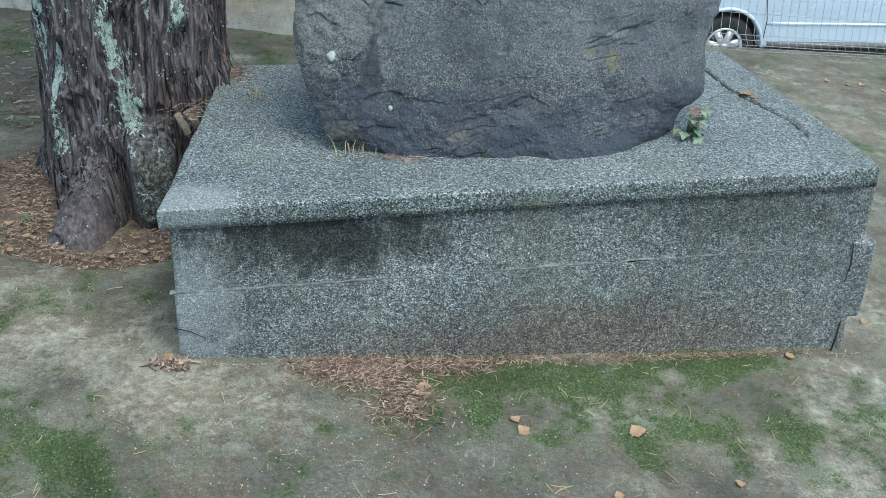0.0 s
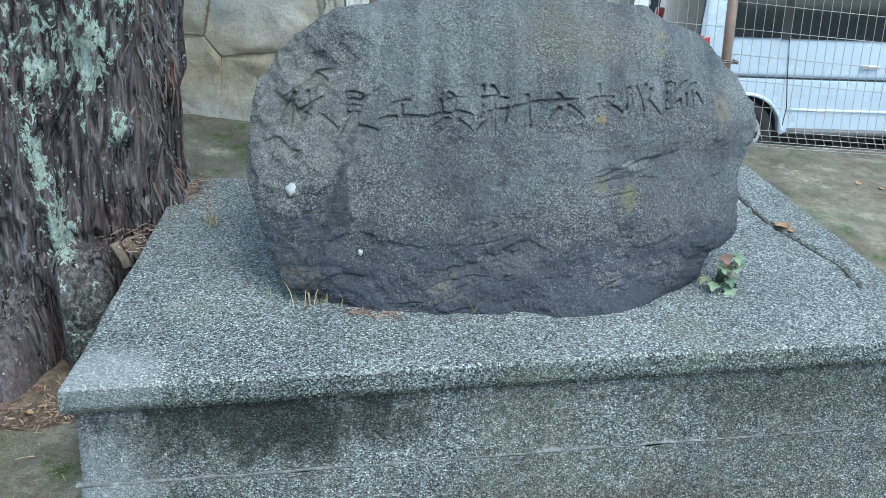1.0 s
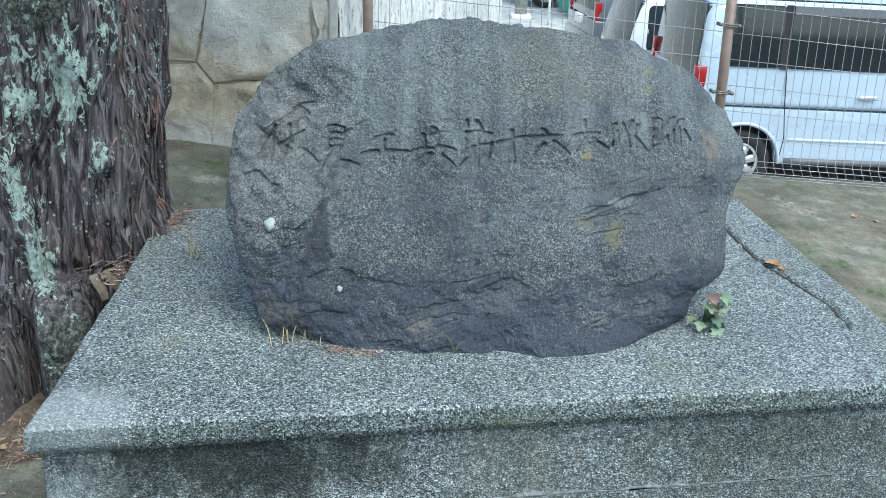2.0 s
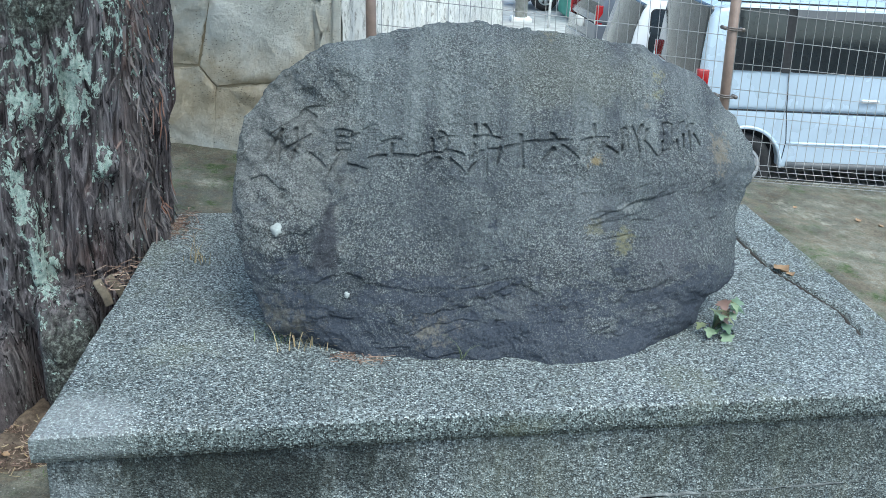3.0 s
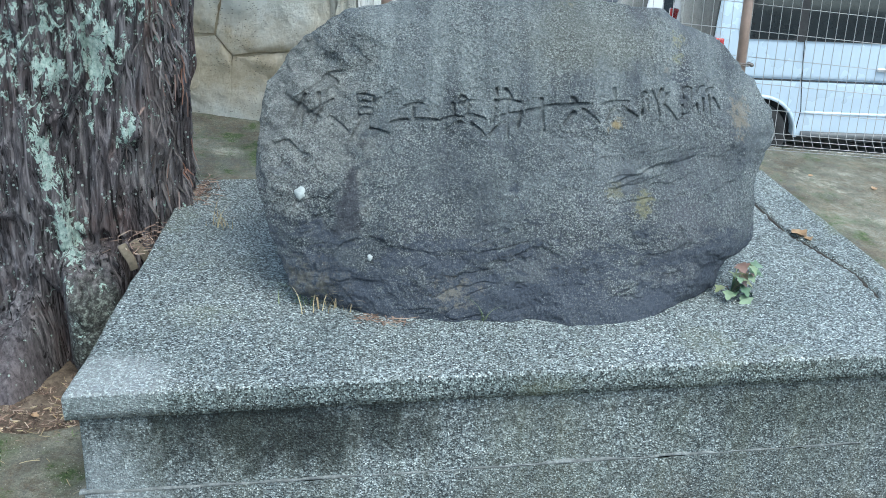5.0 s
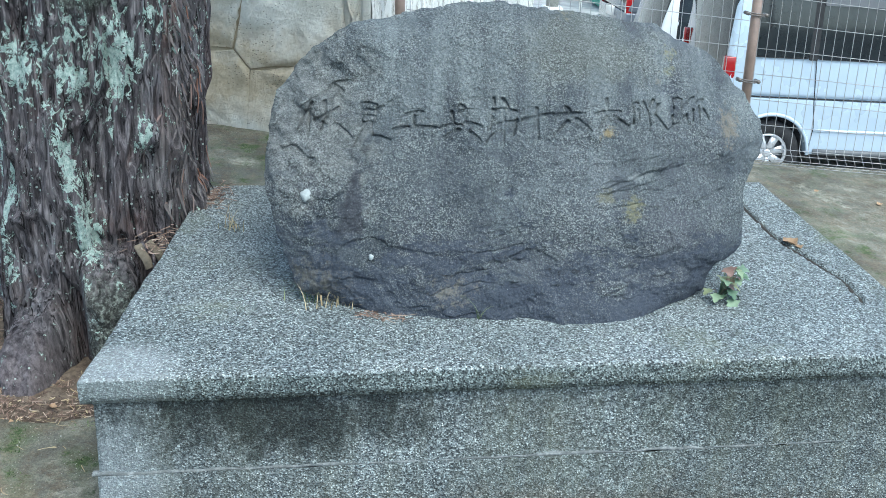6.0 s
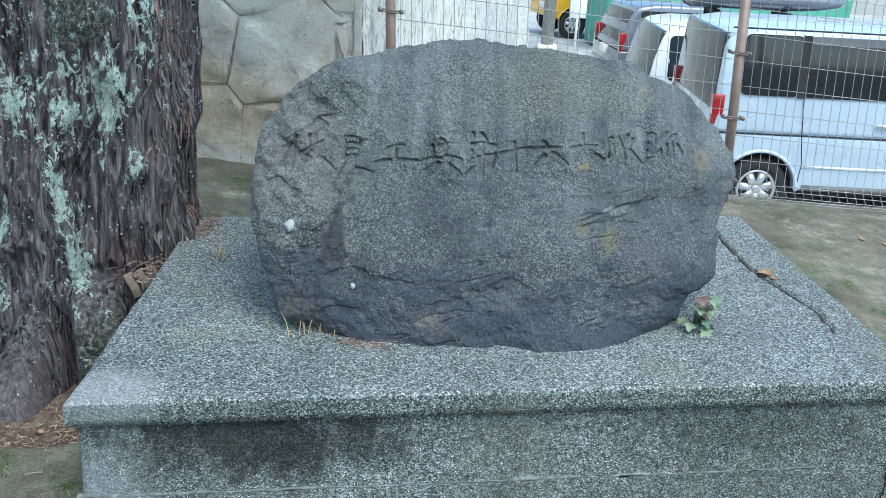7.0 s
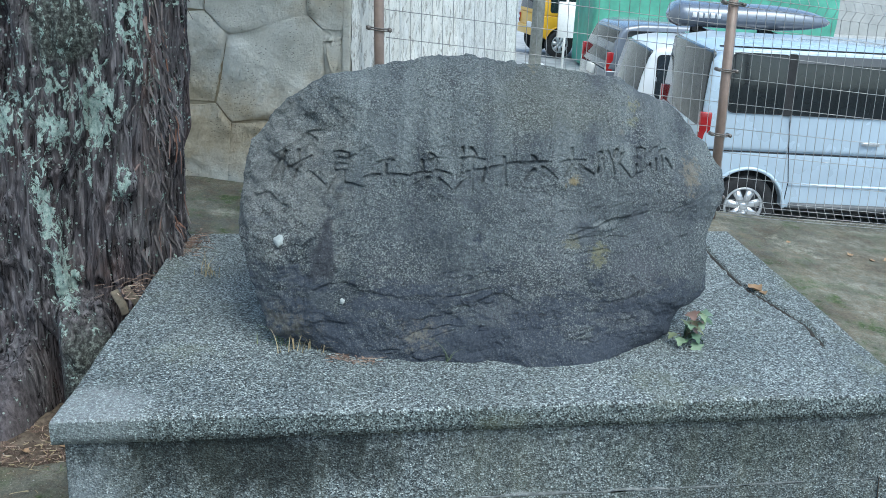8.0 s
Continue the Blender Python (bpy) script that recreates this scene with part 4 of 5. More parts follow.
    # broken ledges that undercut the face
    for lx, lz, slope, half, drop in ((1.4, 0.842, 0.3, 0.17, 0.012), (1.36, 0.806, 0.22, 0.12, 0.01), (1.48, 0.812, 0.14, 0.1, 0.008), (1.46, 0.775, 0.1, 0.09, 0.007), (1.62, 0.775, 0.25, 0.13, 0.007), (0.62, 0.683, 0.02, 0.1, 0.006), (0.78, 0.672, -0.04, 0.1, 0.005), (1.06, 0.66, 0.05, 0.1, 0.004), (1.25, 0.7, 0.16, 0.1, 0.004), (1.42, 0.645, 0.2, 0.12, 0.005), (0.9, 0.6, 0.05, 0.12, 0.004), (1.2, 0.585, 0.1, 0.12, 0.004), (0.6, 0.59, -0.08, 0.1, 0.005), (0.66, 1.015, 0.4, 0.06, 0.01), (0.5, 1.04, 0.5, 0.09, 0.016), (0.44, 0.9, -0.3, 0.08, 0.012), (0.55, 0.8, 0.9, 0.07, 0.006), (0.47, 0.98, -0.6, 0.06, 0.012)):
        d = z - lz - slope * (x - lx) - 0.02 * fbm(x * 14, lx, z * 4, 3, 185)
        face = face + drop * smooth(0.002, -0.006, d) * np.exp(-(np.minimum(d, 0) / 0.06) ** 2) * smooth(half, half * 0.4, np.abs(x - lx))
    # carved strokes
    cut = np.zeros_like(x)
    for sign, gx, gz, w, h in LINE:
        zone = (np.abs(x - gx) < w * 1.7) & (np.abs(z - gz) < h * 1.7) & ~back[None, :]
        xx, zz = x[zone], z[zone]
        best = np.zeros_like(xx)
        for x0, z0, x1, z1 in GLYPHS[sign]:
            ax, az, bx, bz = gx + x0 * w, gz + z0 * h, gx + x1 * w, gz + z1 * h
            dx, dz = bx - ax, bz - az
            t = np.clip(((xx - ax) * dx + (zz - az) * dz) / (dx * dx + dz * dz), 0, 1)
            bow = 0.0025 * np.sin(t * np.pi)
            d = np.hypot(xx - ax - t * dx, zz - az - t * dz - bow)
            half = (0.0086 - 0.0038 * t) * (0.62 if len(GLYPHS[sign]) > 8 else 0.85 if len(GLYPHS[sign]) > 6 else 1.0)
            best = np.maximum(best, smooth(1.0, 0.35, d / half))
        cut[zone] = np.maximum(cut[zone], best)
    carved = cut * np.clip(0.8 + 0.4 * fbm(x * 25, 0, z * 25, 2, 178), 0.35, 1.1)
    face = face + 0.0115 * carved
    y_edge = face[:, n_r - 1]
    depth = 0.34 * np.sqrt(np.clip(1 - R ** 2, 0, 1))
    y_core = y_edge[:, None] + (0.72 - y_edge[:, None]) * (1 - R)
    y = np.where(back[None, :], y_core + depth * (0.75 + 0.25 * sa[:, None]) + 0.03 * fbm(x * 4, R * 3, z * 4, 3, 171) * (1 - R), face)
    lump = 0.007 * fbm(x * 9, y * 9, z * 9, 4, 173) * smooth(0.85, 1.0, R)
    x, z = x + lump * ca[:, None], z + lump * sa[:, None]
    z = np.maximum(z, 0.494)
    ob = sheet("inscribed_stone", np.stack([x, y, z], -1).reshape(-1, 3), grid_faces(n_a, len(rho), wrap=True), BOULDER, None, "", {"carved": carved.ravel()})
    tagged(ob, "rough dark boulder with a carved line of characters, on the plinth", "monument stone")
    return ob, x[:, :n_r], y[:, :n_r], z[:, :n_r]


stone_monument, SX, SY, SZ = build_boulder()


def lichen_spot(x, z, r, seed):
    bm = bmesh.new()
    zone = (SX - x) ** 2 + (SZ - z) ** 2 < (1.3 * r) ** 2
    level = float(np.mean(SY[zone] - 0.56 * (SZ[zone] - z)))
    c = bm.verts.new((x, level - 0.007, z))
    ring = []
    for i in range(16):
        a, k = 2 * math.pi * i / 16, r * (1 + 0.3 * float(vnoise(i * 0.9, seed, 0, 181)))
        px, pz = x + k * math.cos(a), z + k * math.sin(a)
        ring.append(bm.verts.new((px, level + 0.56 * (pz - z) - 0.0045, pz)))
    low = [bm.verts.new(v.co + Vector((0, 0.02, 0))) for v in ring]
    for i in range(16):
        j = (i + 1) % 16
        bm.faces.new((c, ring[i], ring[j]))
        bm.faces.new((ring[i], low[i], low[j], ring[j]))
    part("lichen", bm, LICHEN, stone_monument, "round white lichen spot")


lichen_spot(0.466, 0.787, 0.0135, 1.0)
lichen_spot(0.65, 0.641, 0.0065, 2.0)

# ---- the tree ----


def build_tree():
    th = thing("cedar_tree", "old cedar trunk with peeling fibrous bark and mint lichen", "tree")
    zs = np.concatenate([np.linspace(-0.12, 1.7, 400), np.linspace(1.7, 6.6, 60)[1:]])
    a = np.linspace(-np.pi, np.pi, 440, endpoint=False)
    A, Z = np.meshgrid(a, zs, indexing="ij")
    ca, sa = np.cos(A), np.sin(A)
    cx = -0.34 + 0.012 * np.clip(Z, 0, 1.4) + 0.02 * np.clip(Z - 1.4, 0, 9)
    cy = 1.26 + 0.02 * Z
    r = 0.322 + 0.02 * smooth(0.6, 1.3, Z) - 0.064 * np.clip(Z - 1.6, 0, 9)

    def lobe(deg, width, zc, zw, k):
        d = (A - radians(deg) + np.pi) % (2 * np.pi) - np.pi
        return k * np.exp(-(d / radians(width)) ** 2 - ((Z - zc) / zw) ** 2)

    r = r + 0.045 * np.exp(-np.clip(Z + 0.1, 0, 9) / 0.2) + 0.025 * np.sin(3 * A + 1.0) * np.exp(-np.clip(Z, 0, 9) / 0.8) + 0.018 * np.sin(5 * A - 0.6)
    toe = np.clip(1 - Z / 0.36, 0, 1.3)
    d_root = (A - radians(-103) + np.pi) % (2 * np.pi) - np.pi
    root = 0.25 * smooth(0.0, 0.9, toe) * np.exp(-(d_root / np.radians(7 + 8 * np.minimum(1, toe))) ** 4)
    r = r + root - lobe(-87, 4.0, 0.06, 0.24, 0.06)
    d_burl = (A - radians(-71) + np.pi) % (2 * np.pi) - np.pi
    burl = 0.13 * np.exp(-(d_burl / radians(15)) ** 4 - ((Z - 0.2) / 0.2) ** 4)
    r = r - lobe(-71, 17, 0.44, 0.03, 0.035)
    r = r + burl + lobe(-16, 12, 0.42, 0.26, 0.06) + lobe(150, 30, 0.0, 0.3, 0.12)
    knob = lobe(-74, 17, 1.29, 0.12, 0.065)
    small = lobe(-46, 6.5, 0.8, 0.045, 0.035)
    r = r + knob + small
    # long plates and furrows
    X0, Y0 = ca * r, sa * r
    bend = 0.5 * fbm(X0 * 3, Y0 * 3, Z * 1.6, 3, 209)
    furrow = 1.0 - 2.2 * np.abs(fbm(X0 * 8 + bend, Y0 * 8 + bend, Z * 1.1, 4, 201, 0.55))
    fibre = fbm(X0 * 34, Y0 * 34, Z * 2.2, 3, 203)
    hair = vnoise(X0 * 130, Y0 * 130, Z * 5, 205)
    smoothing = 1 - 0.85 * np.clip((burl + knob + small) * 8 + root * 2.2, 0, 1)
    r = r + (0.034 * furrow + 0.014 * fibre + 0.004 * hair) * smoothing + 0.012 * fbm(X0 * 25, Y0 * 25, Z * 25, 3, 207) * (1 - smoothing)
    r = r * smooth(6.62, 6.3, Z)
    x, y = cx + r * ca, cy + r * sa
    knot = np.clip(burl * 4.5 + knob * 14 + small * 9, 0, 1)
    lichen = np.full_like(x, -0.5) + 0.25 * smooth(0.7, 1.2, Z)
    for deg, dw, zc, zw, k in ((-72, 22, 1.06, 0.09, 0.4), (-82, 6.5, 0.52, 0.17, 0.75), (-90, 6, 0.75, 0.1, 0.6), (-108, 12, 1.0, 0.1, 0.6), (-36, 10, 1.3, 0.18, 0.55), (-124, 5, 0.62, 0.36, 1.05), (-152, 9, 0.75, 0.4, 0.6), (-50, 6, 0.8, 0.06, 0.7), (-80, 10, 0.95, 0.1, 0.4), (-60, 8, 1.0, 0.12, 0.6), (-165, 14, 1.3, 0.4, 0.5), (-78, 9, 0.45, 0.07, 0.45)):
        lichen = lichen + lobe(deg, dw, zc, zw, k + 0.1)
    sheet("trunk", np.stack([x, y, Z], -1).reshape(-1, 3), grid_faces(*x.shape, wrap=True)[:, ::-1], BARK, th, "", {"knot": knot.ravel(), "root": np.clip(root * 3.6, 0, 1).ravel(), "lichen": lichen.ravel()})
    # peeling strips
    rng = np.random.default_rng(5)
    verts, faces = [], []
    for _ in range(560):
        deg = rng.normal(-13, 12)
        z0 = rng.uniform(0.1, 1.75)
        i, j = int((deg + 180) / 360 * 440) % 440, int(np.searchsorted(zs, z0))
        if knot[i, j] > 0.15:
            continue
        length, w = rng.uniform(0.02, 0.075) * rng.choice([1, 1, 1, 1.7]), rng.uniform(0.002, 0.009)
        lift = rng.uniform(0.0, 0.016)
        steps = 6
        tw = rng.normal(0, 0.05)
        for s in range(steps + 1):
            t = s / steps
            zz = z0 - t * length
            jj = min(len(zs) - 1, max(0, int(np.searchsorted(zs, zz))))
            rr = r[i, jj] + 0.002 + lift * t ** 1.6
            ang = a[i] + tw * t
            px, py = cx[i, jj] + rr * math.cos(ang), cy[i, jj] + rr * math.sin(ang)
            tx, ty = -math.sin(ang), math.cos(ang)
            ww = w * (1 - 0.75 * t)
            verts += [(px - tx * ww, py - ty * ww, zz), (px + math.cos(ang) * 0.003, py + math.sin(ang) * 0.003, zz), (px + tx * ww, py + ty * ww, zz)]
            if s:
                b = len(verts) - 6
                faces += [(b, b + 1, b + 4, b + 3), (b + 1, b + 2, b + 5, b + 4)]
    tagged(raw("bark_strip", verts, faces, STRIP, th, "loose peeling strips of fibrous bark"), kind="stuff")
    # unseen top of the tree, added high over the yard to dim the sky
    for deg, z0, length in ((20, 3.2, 1.6), (110, 3.6, 1.5), (200, 3.4, 1.7), (290, 3.9, 1.4), (60, 4.5, 1.2), (240, 4.6, 1.2)):
        bm = bmesh.new()
        d = Vector((math.cos(radians(deg)), math.sin(radians(deg)), 0))
        base = Vector((-0.25, 1.33, z0))
        tube(bm, [base + d * (length * t) + Vector((0, 0, 0.35 * t * t + 0.1 * t)) for t in (0.05, 0.2, 0.36, 0.52, 0.68, 0.84, 1.0)], list(np.linspace(0.07, 0.015, 7)), 8)
        part("limb", bm, BARK, th)
    verts, faces = [], []
    for _ in range(5200):
        ang, hgt = rng.uniform(0, 2 * np.pi), rng.uniform(0, 1) ** 1.3
        rad = (2.0 * (1 - hgt) + 0.25) * math.sqrt(rng.uniform(0.05, 1)) * (1 + 0.25 * math.sin(3 * ang + hgt * 9))
        c = np.array([-0.25 + rad * math.cos(ang), 1.33 + rad * math.sin(ang), 3.3 + 3.6 * hgt + rng.normal(0, 0.1)])
        for _ in range(3):
            d = rng.normal(0, 1, 3)
            d[2] -= 0.4
            d = d / np.linalg.norm(d) * rng.uniform(0.08, 0.18)
            e = np.cross(d, rng.normal(0, 1, 3))
            e = e / np.linalg.norm(e) * 0.022
            b = len(verts)
            verts += [c, c + d * 0.5 + e, c + d, c + d * 0.5 - e]
            faces.append((b, b + 1, b + 2, b + 3))
    raw("crown", verts, faces, FOLIAGE, th, "unseen dark green foliage, added above the trunk to dim the yard", flat=True)
    return th


build_tree()


def stub(at, tilt, name, label, length):
    bm = bmesh.new()
    block(bm, (-0.013, -0.006, 0), (0.013, 0.006, length), 0.003, 1)
    bmesh.ops.subdivide_edges(bm, edges=bm.edges[:], cuts=2, use_grid_fill=True)
    for q in bm.verts:
        q.co.x += 0.004 * float(vnoise(q.co.z * 30, q.co.y * 90, 1.0, 211))
    ob = part(name, bm, TWIG)
    ob.matrix_basis = pose(*at, *tilt)
    return tagged(ob, label, "wood scrap", "broken sticks")


stub((-0.06, 0.845, 0.415), (-8, -24, 10), "wood_stub", "short broken grey stick between trunk and plinth", 0.085)
stub((-0.03, 0.885, 0.43), (-10, -32, 30), "wood_stub", "short broken grey stick between trunk and plinth", 0.075)

# ---- the mesh fence ----
FENCE_LEAN = Vector((-0.039, 0, 1.0))


def fence_at(s, h, off=0.0):
    """A point of the fence: along it from the middle post, up it, and out of it."""
    d = Vector((0.9917, 0.129, 0))
    base = Vector((2.846, 4.06, 0)) + d * s
    z = -0.115 - 0.082 * s
    return base + Vector((0, 0, z)) + FENCE_LEAN * h + Vector((0.129, -0.9917, 0)) * off


def build_fence():
    th = thing("mesh_fence", "welded wire mesh fence on brown steel posts", "fence", kind="structure")
    post_at = (-2.2, 0.0, 2.2, 4.4)
    for s in post_at:
        bm = bmesh.new()
        tube(bm, [fence_at(s, -0.08), fence_at(s, 1.52)], 0.03, 20)
        tube(bm, [fence_at(s, 1.52), fence_at(s, 1.54)], [0.031, 0.02], 20)
        p = part("post", bm, POST, th)
        for h in (0.56, 0.97, 1.38, 0.15):
            bm = bmesh.new()
            tube(bm, [fence_at(s - 0.075, h, 0.0), fence_at(s - 0.03, h, 0.036), fence_at(s + 0.03, h, 0.036), fence_at(s + 0.075, h, 0.0)], 0.0045, 6)
            tube(bm, [fence_at(s - 0.075, h - 0.012, 0.0), fence_at(s - 0.03, h - 0.012, 0.036), fence_at(s + 0.03, h - 0.012, 0.036), fence_at(s + 0.075, h - 0.012, 0.0)], 0.0045, 6)
            for o in (-0.062, 0.062):
                tube(bm, [fence_at(s + o, h - 0.006, -0.02), fence_at(s + o, h - 0.006, 0.03)], 0.013, 6)
            part("clip", bm, CLIP, p, "bolted steel clip")
    # upright wires, bent out to a lip at the foot and the head
    shape = [(0.02, 0.0), (0.07, 0.055), (0.13, 0.0), (0.5, 0.0), (0.9, 0.0), (1.36, 0.0), (1.42, 0.05), (1.48, 0.0)]
    bm = bmesh.new()
    o = fence_at(0, 0)
    tube(bm, [fence_at(0, h, f) - o for h, f in shape], 0.0021, 5)
    first = part("upright_wire", bm, WIRE, th)
    first.location = fence_at(-2.2 + 0.06, 0)
    for k, s in enumerate(np.arange(-2.2 + 0.06 + 0.064, 6.5, 0.064)):
        if min(abs(s - p) for p in post_at) < 0.02:
            continue
        w = new("upright_wire", first.data)
        w.parent, w.location = th, fence_at(float(s), 0)
    rails = [(0.02, 0.0), (0.045, 0.0275), (0.07, 0.055), (0.1, 0.0275), (0.13, 0.0), (0.28, 0), (0.44, 0), (0.60, 0), (0.76, 0), (0.92, 0), (1.08, 0), (1.24, 0), (1.36, 0), (1.42, 0.05), (1.48, 0)]
    bm = bmesh.new()
    tube(bm, [fence_at(-2.16, 0) - fence_at(-2.2, 0), fence_at(-0.04, 0) - fence_at(-2.2, 0)], 0.0023, 5)
    one = part("cross_wire", bm, WIRE, th)
    one.location = fence_at(-2.2, rails[0][0], rails[0][1] + 0.0045)
    for s in post_at:
        for h, f in rails:
            if s == -2.2 and h == 0.02:
                continue
            w = new("cross_wire", one.data)
            w.parent, w.location = th, fence_at(s, h, f + 0.0045)


build_fence()

# ---- vehicles ----


def prism(bm, outline, y0, y1):
    """A body from an outline of (along, up); y0 and y1 give the two sides by height."""
    a = [bm.verts.new((s, y0(h), h)) for s, h in outline]
    b = [bm.verts.new((s, y1(h), h)) for s, h in outline]
    bm.faces.new(a)
    bm.faces.new(b[::-1])
    n = len(outline)
    for i in range(n):
        j = (i + 1) % n
        bm.faces.new((a[j], a[i], b[i], b[j]))
    bmesh.ops.recalc_face_normals(bm, faces=bm.faces[:])


def softened(ob, width, segments=3):
    m = ob.modifiers.new("edge", "BEVEL")
    m.width, m.segments, m.limit_method, m.angle_limit = width, segments, "ANGLE", radians(28)
    return ob


def arch(c, r, floor, steps=14):
    h = max(-1.0, min(1.0, (floor - c[1]) / r))
    a0 = math.asin(h)
    return [(c[0] + r * math.cos(a), c[1] + r * math.sin(a)) for a in np.linspace(math.pi - a0, a0, steps)]


def build_wheel(parent, at, radius, out):
    w = new("wheel")
    w.parent, w.location = parent, at
    bm = bmesh.new()
    prof = [(radius * 0.62, 0.0), (radius * 0.68, 0.02 * out), (radius * 0.9, 0.022 * out), (radius * 0.98, 0.0), (radius, -0.03 * out), (radius, -0.15 * out), (radius * 0.6, -0.17 * out)]
    rings = [[bm.verts.new((r * math.cos(t), y, r * math.sin(t))) for t in np.linspace(0, 2 * np.pi, 32, endpoint=False)] for r, y in prof]
    for p, q in zip(rings, rings[1:]):
        for i in range(32):
            bm.faces.new((p[i], p[(i + 1) % 32], q[(i + 1) % 32], q[i]))
    bmesh.ops.recalc_face_normals(bm, faces=bm.faces[:])
    part("tyre", bm, RUBBER, w)
    bm = bmesh.new()
    rr = radius * 0.62
    prof = [(rr, -0.04 * out), (rr, 0.006 * out), (rr * 0.9, 0.012 * out), (rr * 0.86, -0.012 * out)]
    rings = [[bm.verts.new((r * math.cos(t), y, r * math.sin(t))) for t in np.linspace(0, 2 * np.pi, 32, endpoint=False)] for r, y in prof]
    for p, q in zip(rings, rings[1:]):
        for i in range(32):
            bm.faces.new((p[i], p[(i + 1) % 32], q[(i + 1) % 32], q[i]))
    for k in range(7):
        t = 2 * math.pi * k / 7 + 0.3
        d, e = Vector((math.cos(t), 0, math.sin(t))), Vector((-math.sin(t), 0, math.cos(t)))
        y = Vector((0, 0.01 * out, 0))
        f = [d * rr * 0.12 - e * rr * 0.14 + y, d * rr * 0.92 - e * rr * 0.2, d * rr * 0.92 + e * rr * 0.2, d * rr * 0.12 + e * rr * 0.14 + y]
        top = [bm.verts.new(p + Vector((0, 0.004 * out, 0))) for p in f]
        low = [bm.verts.new(p - Vector((0, 0.02 * out, 0))) for p in f]
        bm.faces.new(top)
        for i in range(4):
            bm.faces.new((top[i], top[(i + 1) % 4], low[(i + 1) % 4], low[i]))
    tube(bm, [(0, -0.02 * out, 0), (0, 0.016 * out, 0), (0, 0.022 * out, 0)], [rr * 0.2, rr * 0.2, rr * 0.12], 16)
    bmesh.ops.recalc_face_normals(bm, faces=bm.faces[:])
    part("rim", bm, ALLOY, w)
    bm = bmesh.new()
    tube(bm, [(0, -0.05 * out, 0), (0, -0.045 * out, 0)], rr, 24)
    part("brake_disc", bm, TRIM, w)


def vehicle(name, label, at, turn, paint, L=4.4, W=1.7, H=1.94, belt=0.88, sill=0.33, wheel_r=0.32, wheels=(0.54, 3.3), rake=0.06, bonnet=0.75, nose=1.0, glass_low=1.27, glass_high=1.82, panes=(), tumble=0.1, rear=(1.08, 1.82), lamps=(0.95, 1.25)):
    """A car with its tail at the origin, its nose along x and its near side at y = 0."""
    th = thing(name, label, "vehicle", at, turn, "parked vehicles")
    flat = lambda h: 0.0
    lean = lambda h: tumble * max(0.0, (h - belt) / (H - belt)) ** 1.5
    out = [(0.02, sill + 0.06)]
    for c in wheels:
        out += arch((c, wheel_r + 0.01), wheel_r + 0.055, sill)
    out += [(L - 0.03, sill), (L, 0.55), (L - 0.02, min(nose, belt) - 0.06), (L - 0.16, min(nose, belt)), (0.0, belt), (0.0, 0.55)]
    bm = bmesh.new()
    prism(bm, out, flat, lambda h: W)
    softened(part("body", bm, paint, th), 0.02)
    wind = L - bonnet
    out = [(0.0, belt), (L - 0.2, belt), (L - 0.25, nose), (wind, nose + 0.04), (wind - 0.75, H - 0.1), (wind - 1.2, H - 0.01), (wind - 2.0, H), (rake + 0.35, H - 0.005), (rake + 0.08, H - 0.05), (rake, H - 0.13), (rake * 0.5, (belt + H) / 2)]
    bm = bmesh.new()
    # rows of height keep the lean of the sides curved
    prism(bm, out, lean, lambda h: W - lean(h))
    softened(part("cabin", bm, paint, th), 0.06, 4)
    bm = block(bmesh.new(), (0.25, 0.12, sill - 0.06), (L - 0.3, W - 0.12, belt - 0.05))
    part("underbody", bm, RUBBER, th)
    for c in wheels:
        for y, o in ((0.03, -1), (W - 0.03, 1)):
            build_wheel(th, (c, y, wheel_r), wheel_r, o)
        bm = bmesh.new()
        r = wheel_r + 0.055
        pts = arch((c, wheel_r + 0.01), r + 0.012, sill, 20)
        tube(bm, [(s, -0.004, h) for s, h in pts], 0.018, 6)
        part("arch_lip", bm, paint, th)

    def pane_at(s0, s1, h0, h1, slant0=0.0, slant1=0.0, material=GLASS, who="window", proud=0.006, corner=0.06):
        """A rounded panel that follows the near side."""
        pts = []
        for (cs, ch), (a0, a1) in zip(((s0 + corner, h0 + corner), (s1 - corner, h0 + corner), (s1 - corner, h1 - corner), (s0 + corner, h1 - corner)), ((180, 270), (270, 360), (0, 90), (90, 180))):
            for t in np.linspace(a0, a1, 6):
                s, h = cs + corner * math.cos(radians(t)), ch + corner * math.sin(radians(t))
                k = (h - h0) / (h1 - h0)
                s += slant0 * k if cs < (s0 + s1) / 2 else slant1 * k
                pts.append((s, h))
        bm = bmesh.new()
        front = [bm.verts.new((s, lean(h) - proud, h)) for s, h in pts]
        rim = [bm.verts.new((s, lean(h) + 0.03, h)) for s, h in pts]
        bm.faces.new(front)
        for i in range(len(pts)):
            j = (i + 1) % len(pts)
            bm.faces.new((front[j], front[i], rim[i], rim[j]))
        bmesh.ops.triangulate(bm, faces=[f for f in bm.faces if len(f.verts) > 4])
        bmesh.ops.recalc_face_normals(bm, faces=bm.faces[:])
        return part(who, bm, material, th, flat=True)

    for s0, s1, sl0, sl1 in panes:
        pane_at(s0 - 0.012, s1 + 0.012, glass_low - 0.012, glass_high + 0.012, sl0, sl1, RUBBER, "window_seal", 0.003)
        pane_at(s0, s1, glass_low, glass_high, sl0, sl1)
    # tail: glass and lamps
    bm = bmesh.new()
    tail = lambda h: np.interp(h, [belt, (belt + H) / 2, H - 0.13], [0.0, rake * 0.5, rake])
    ys = (0.05, W - 0.05)
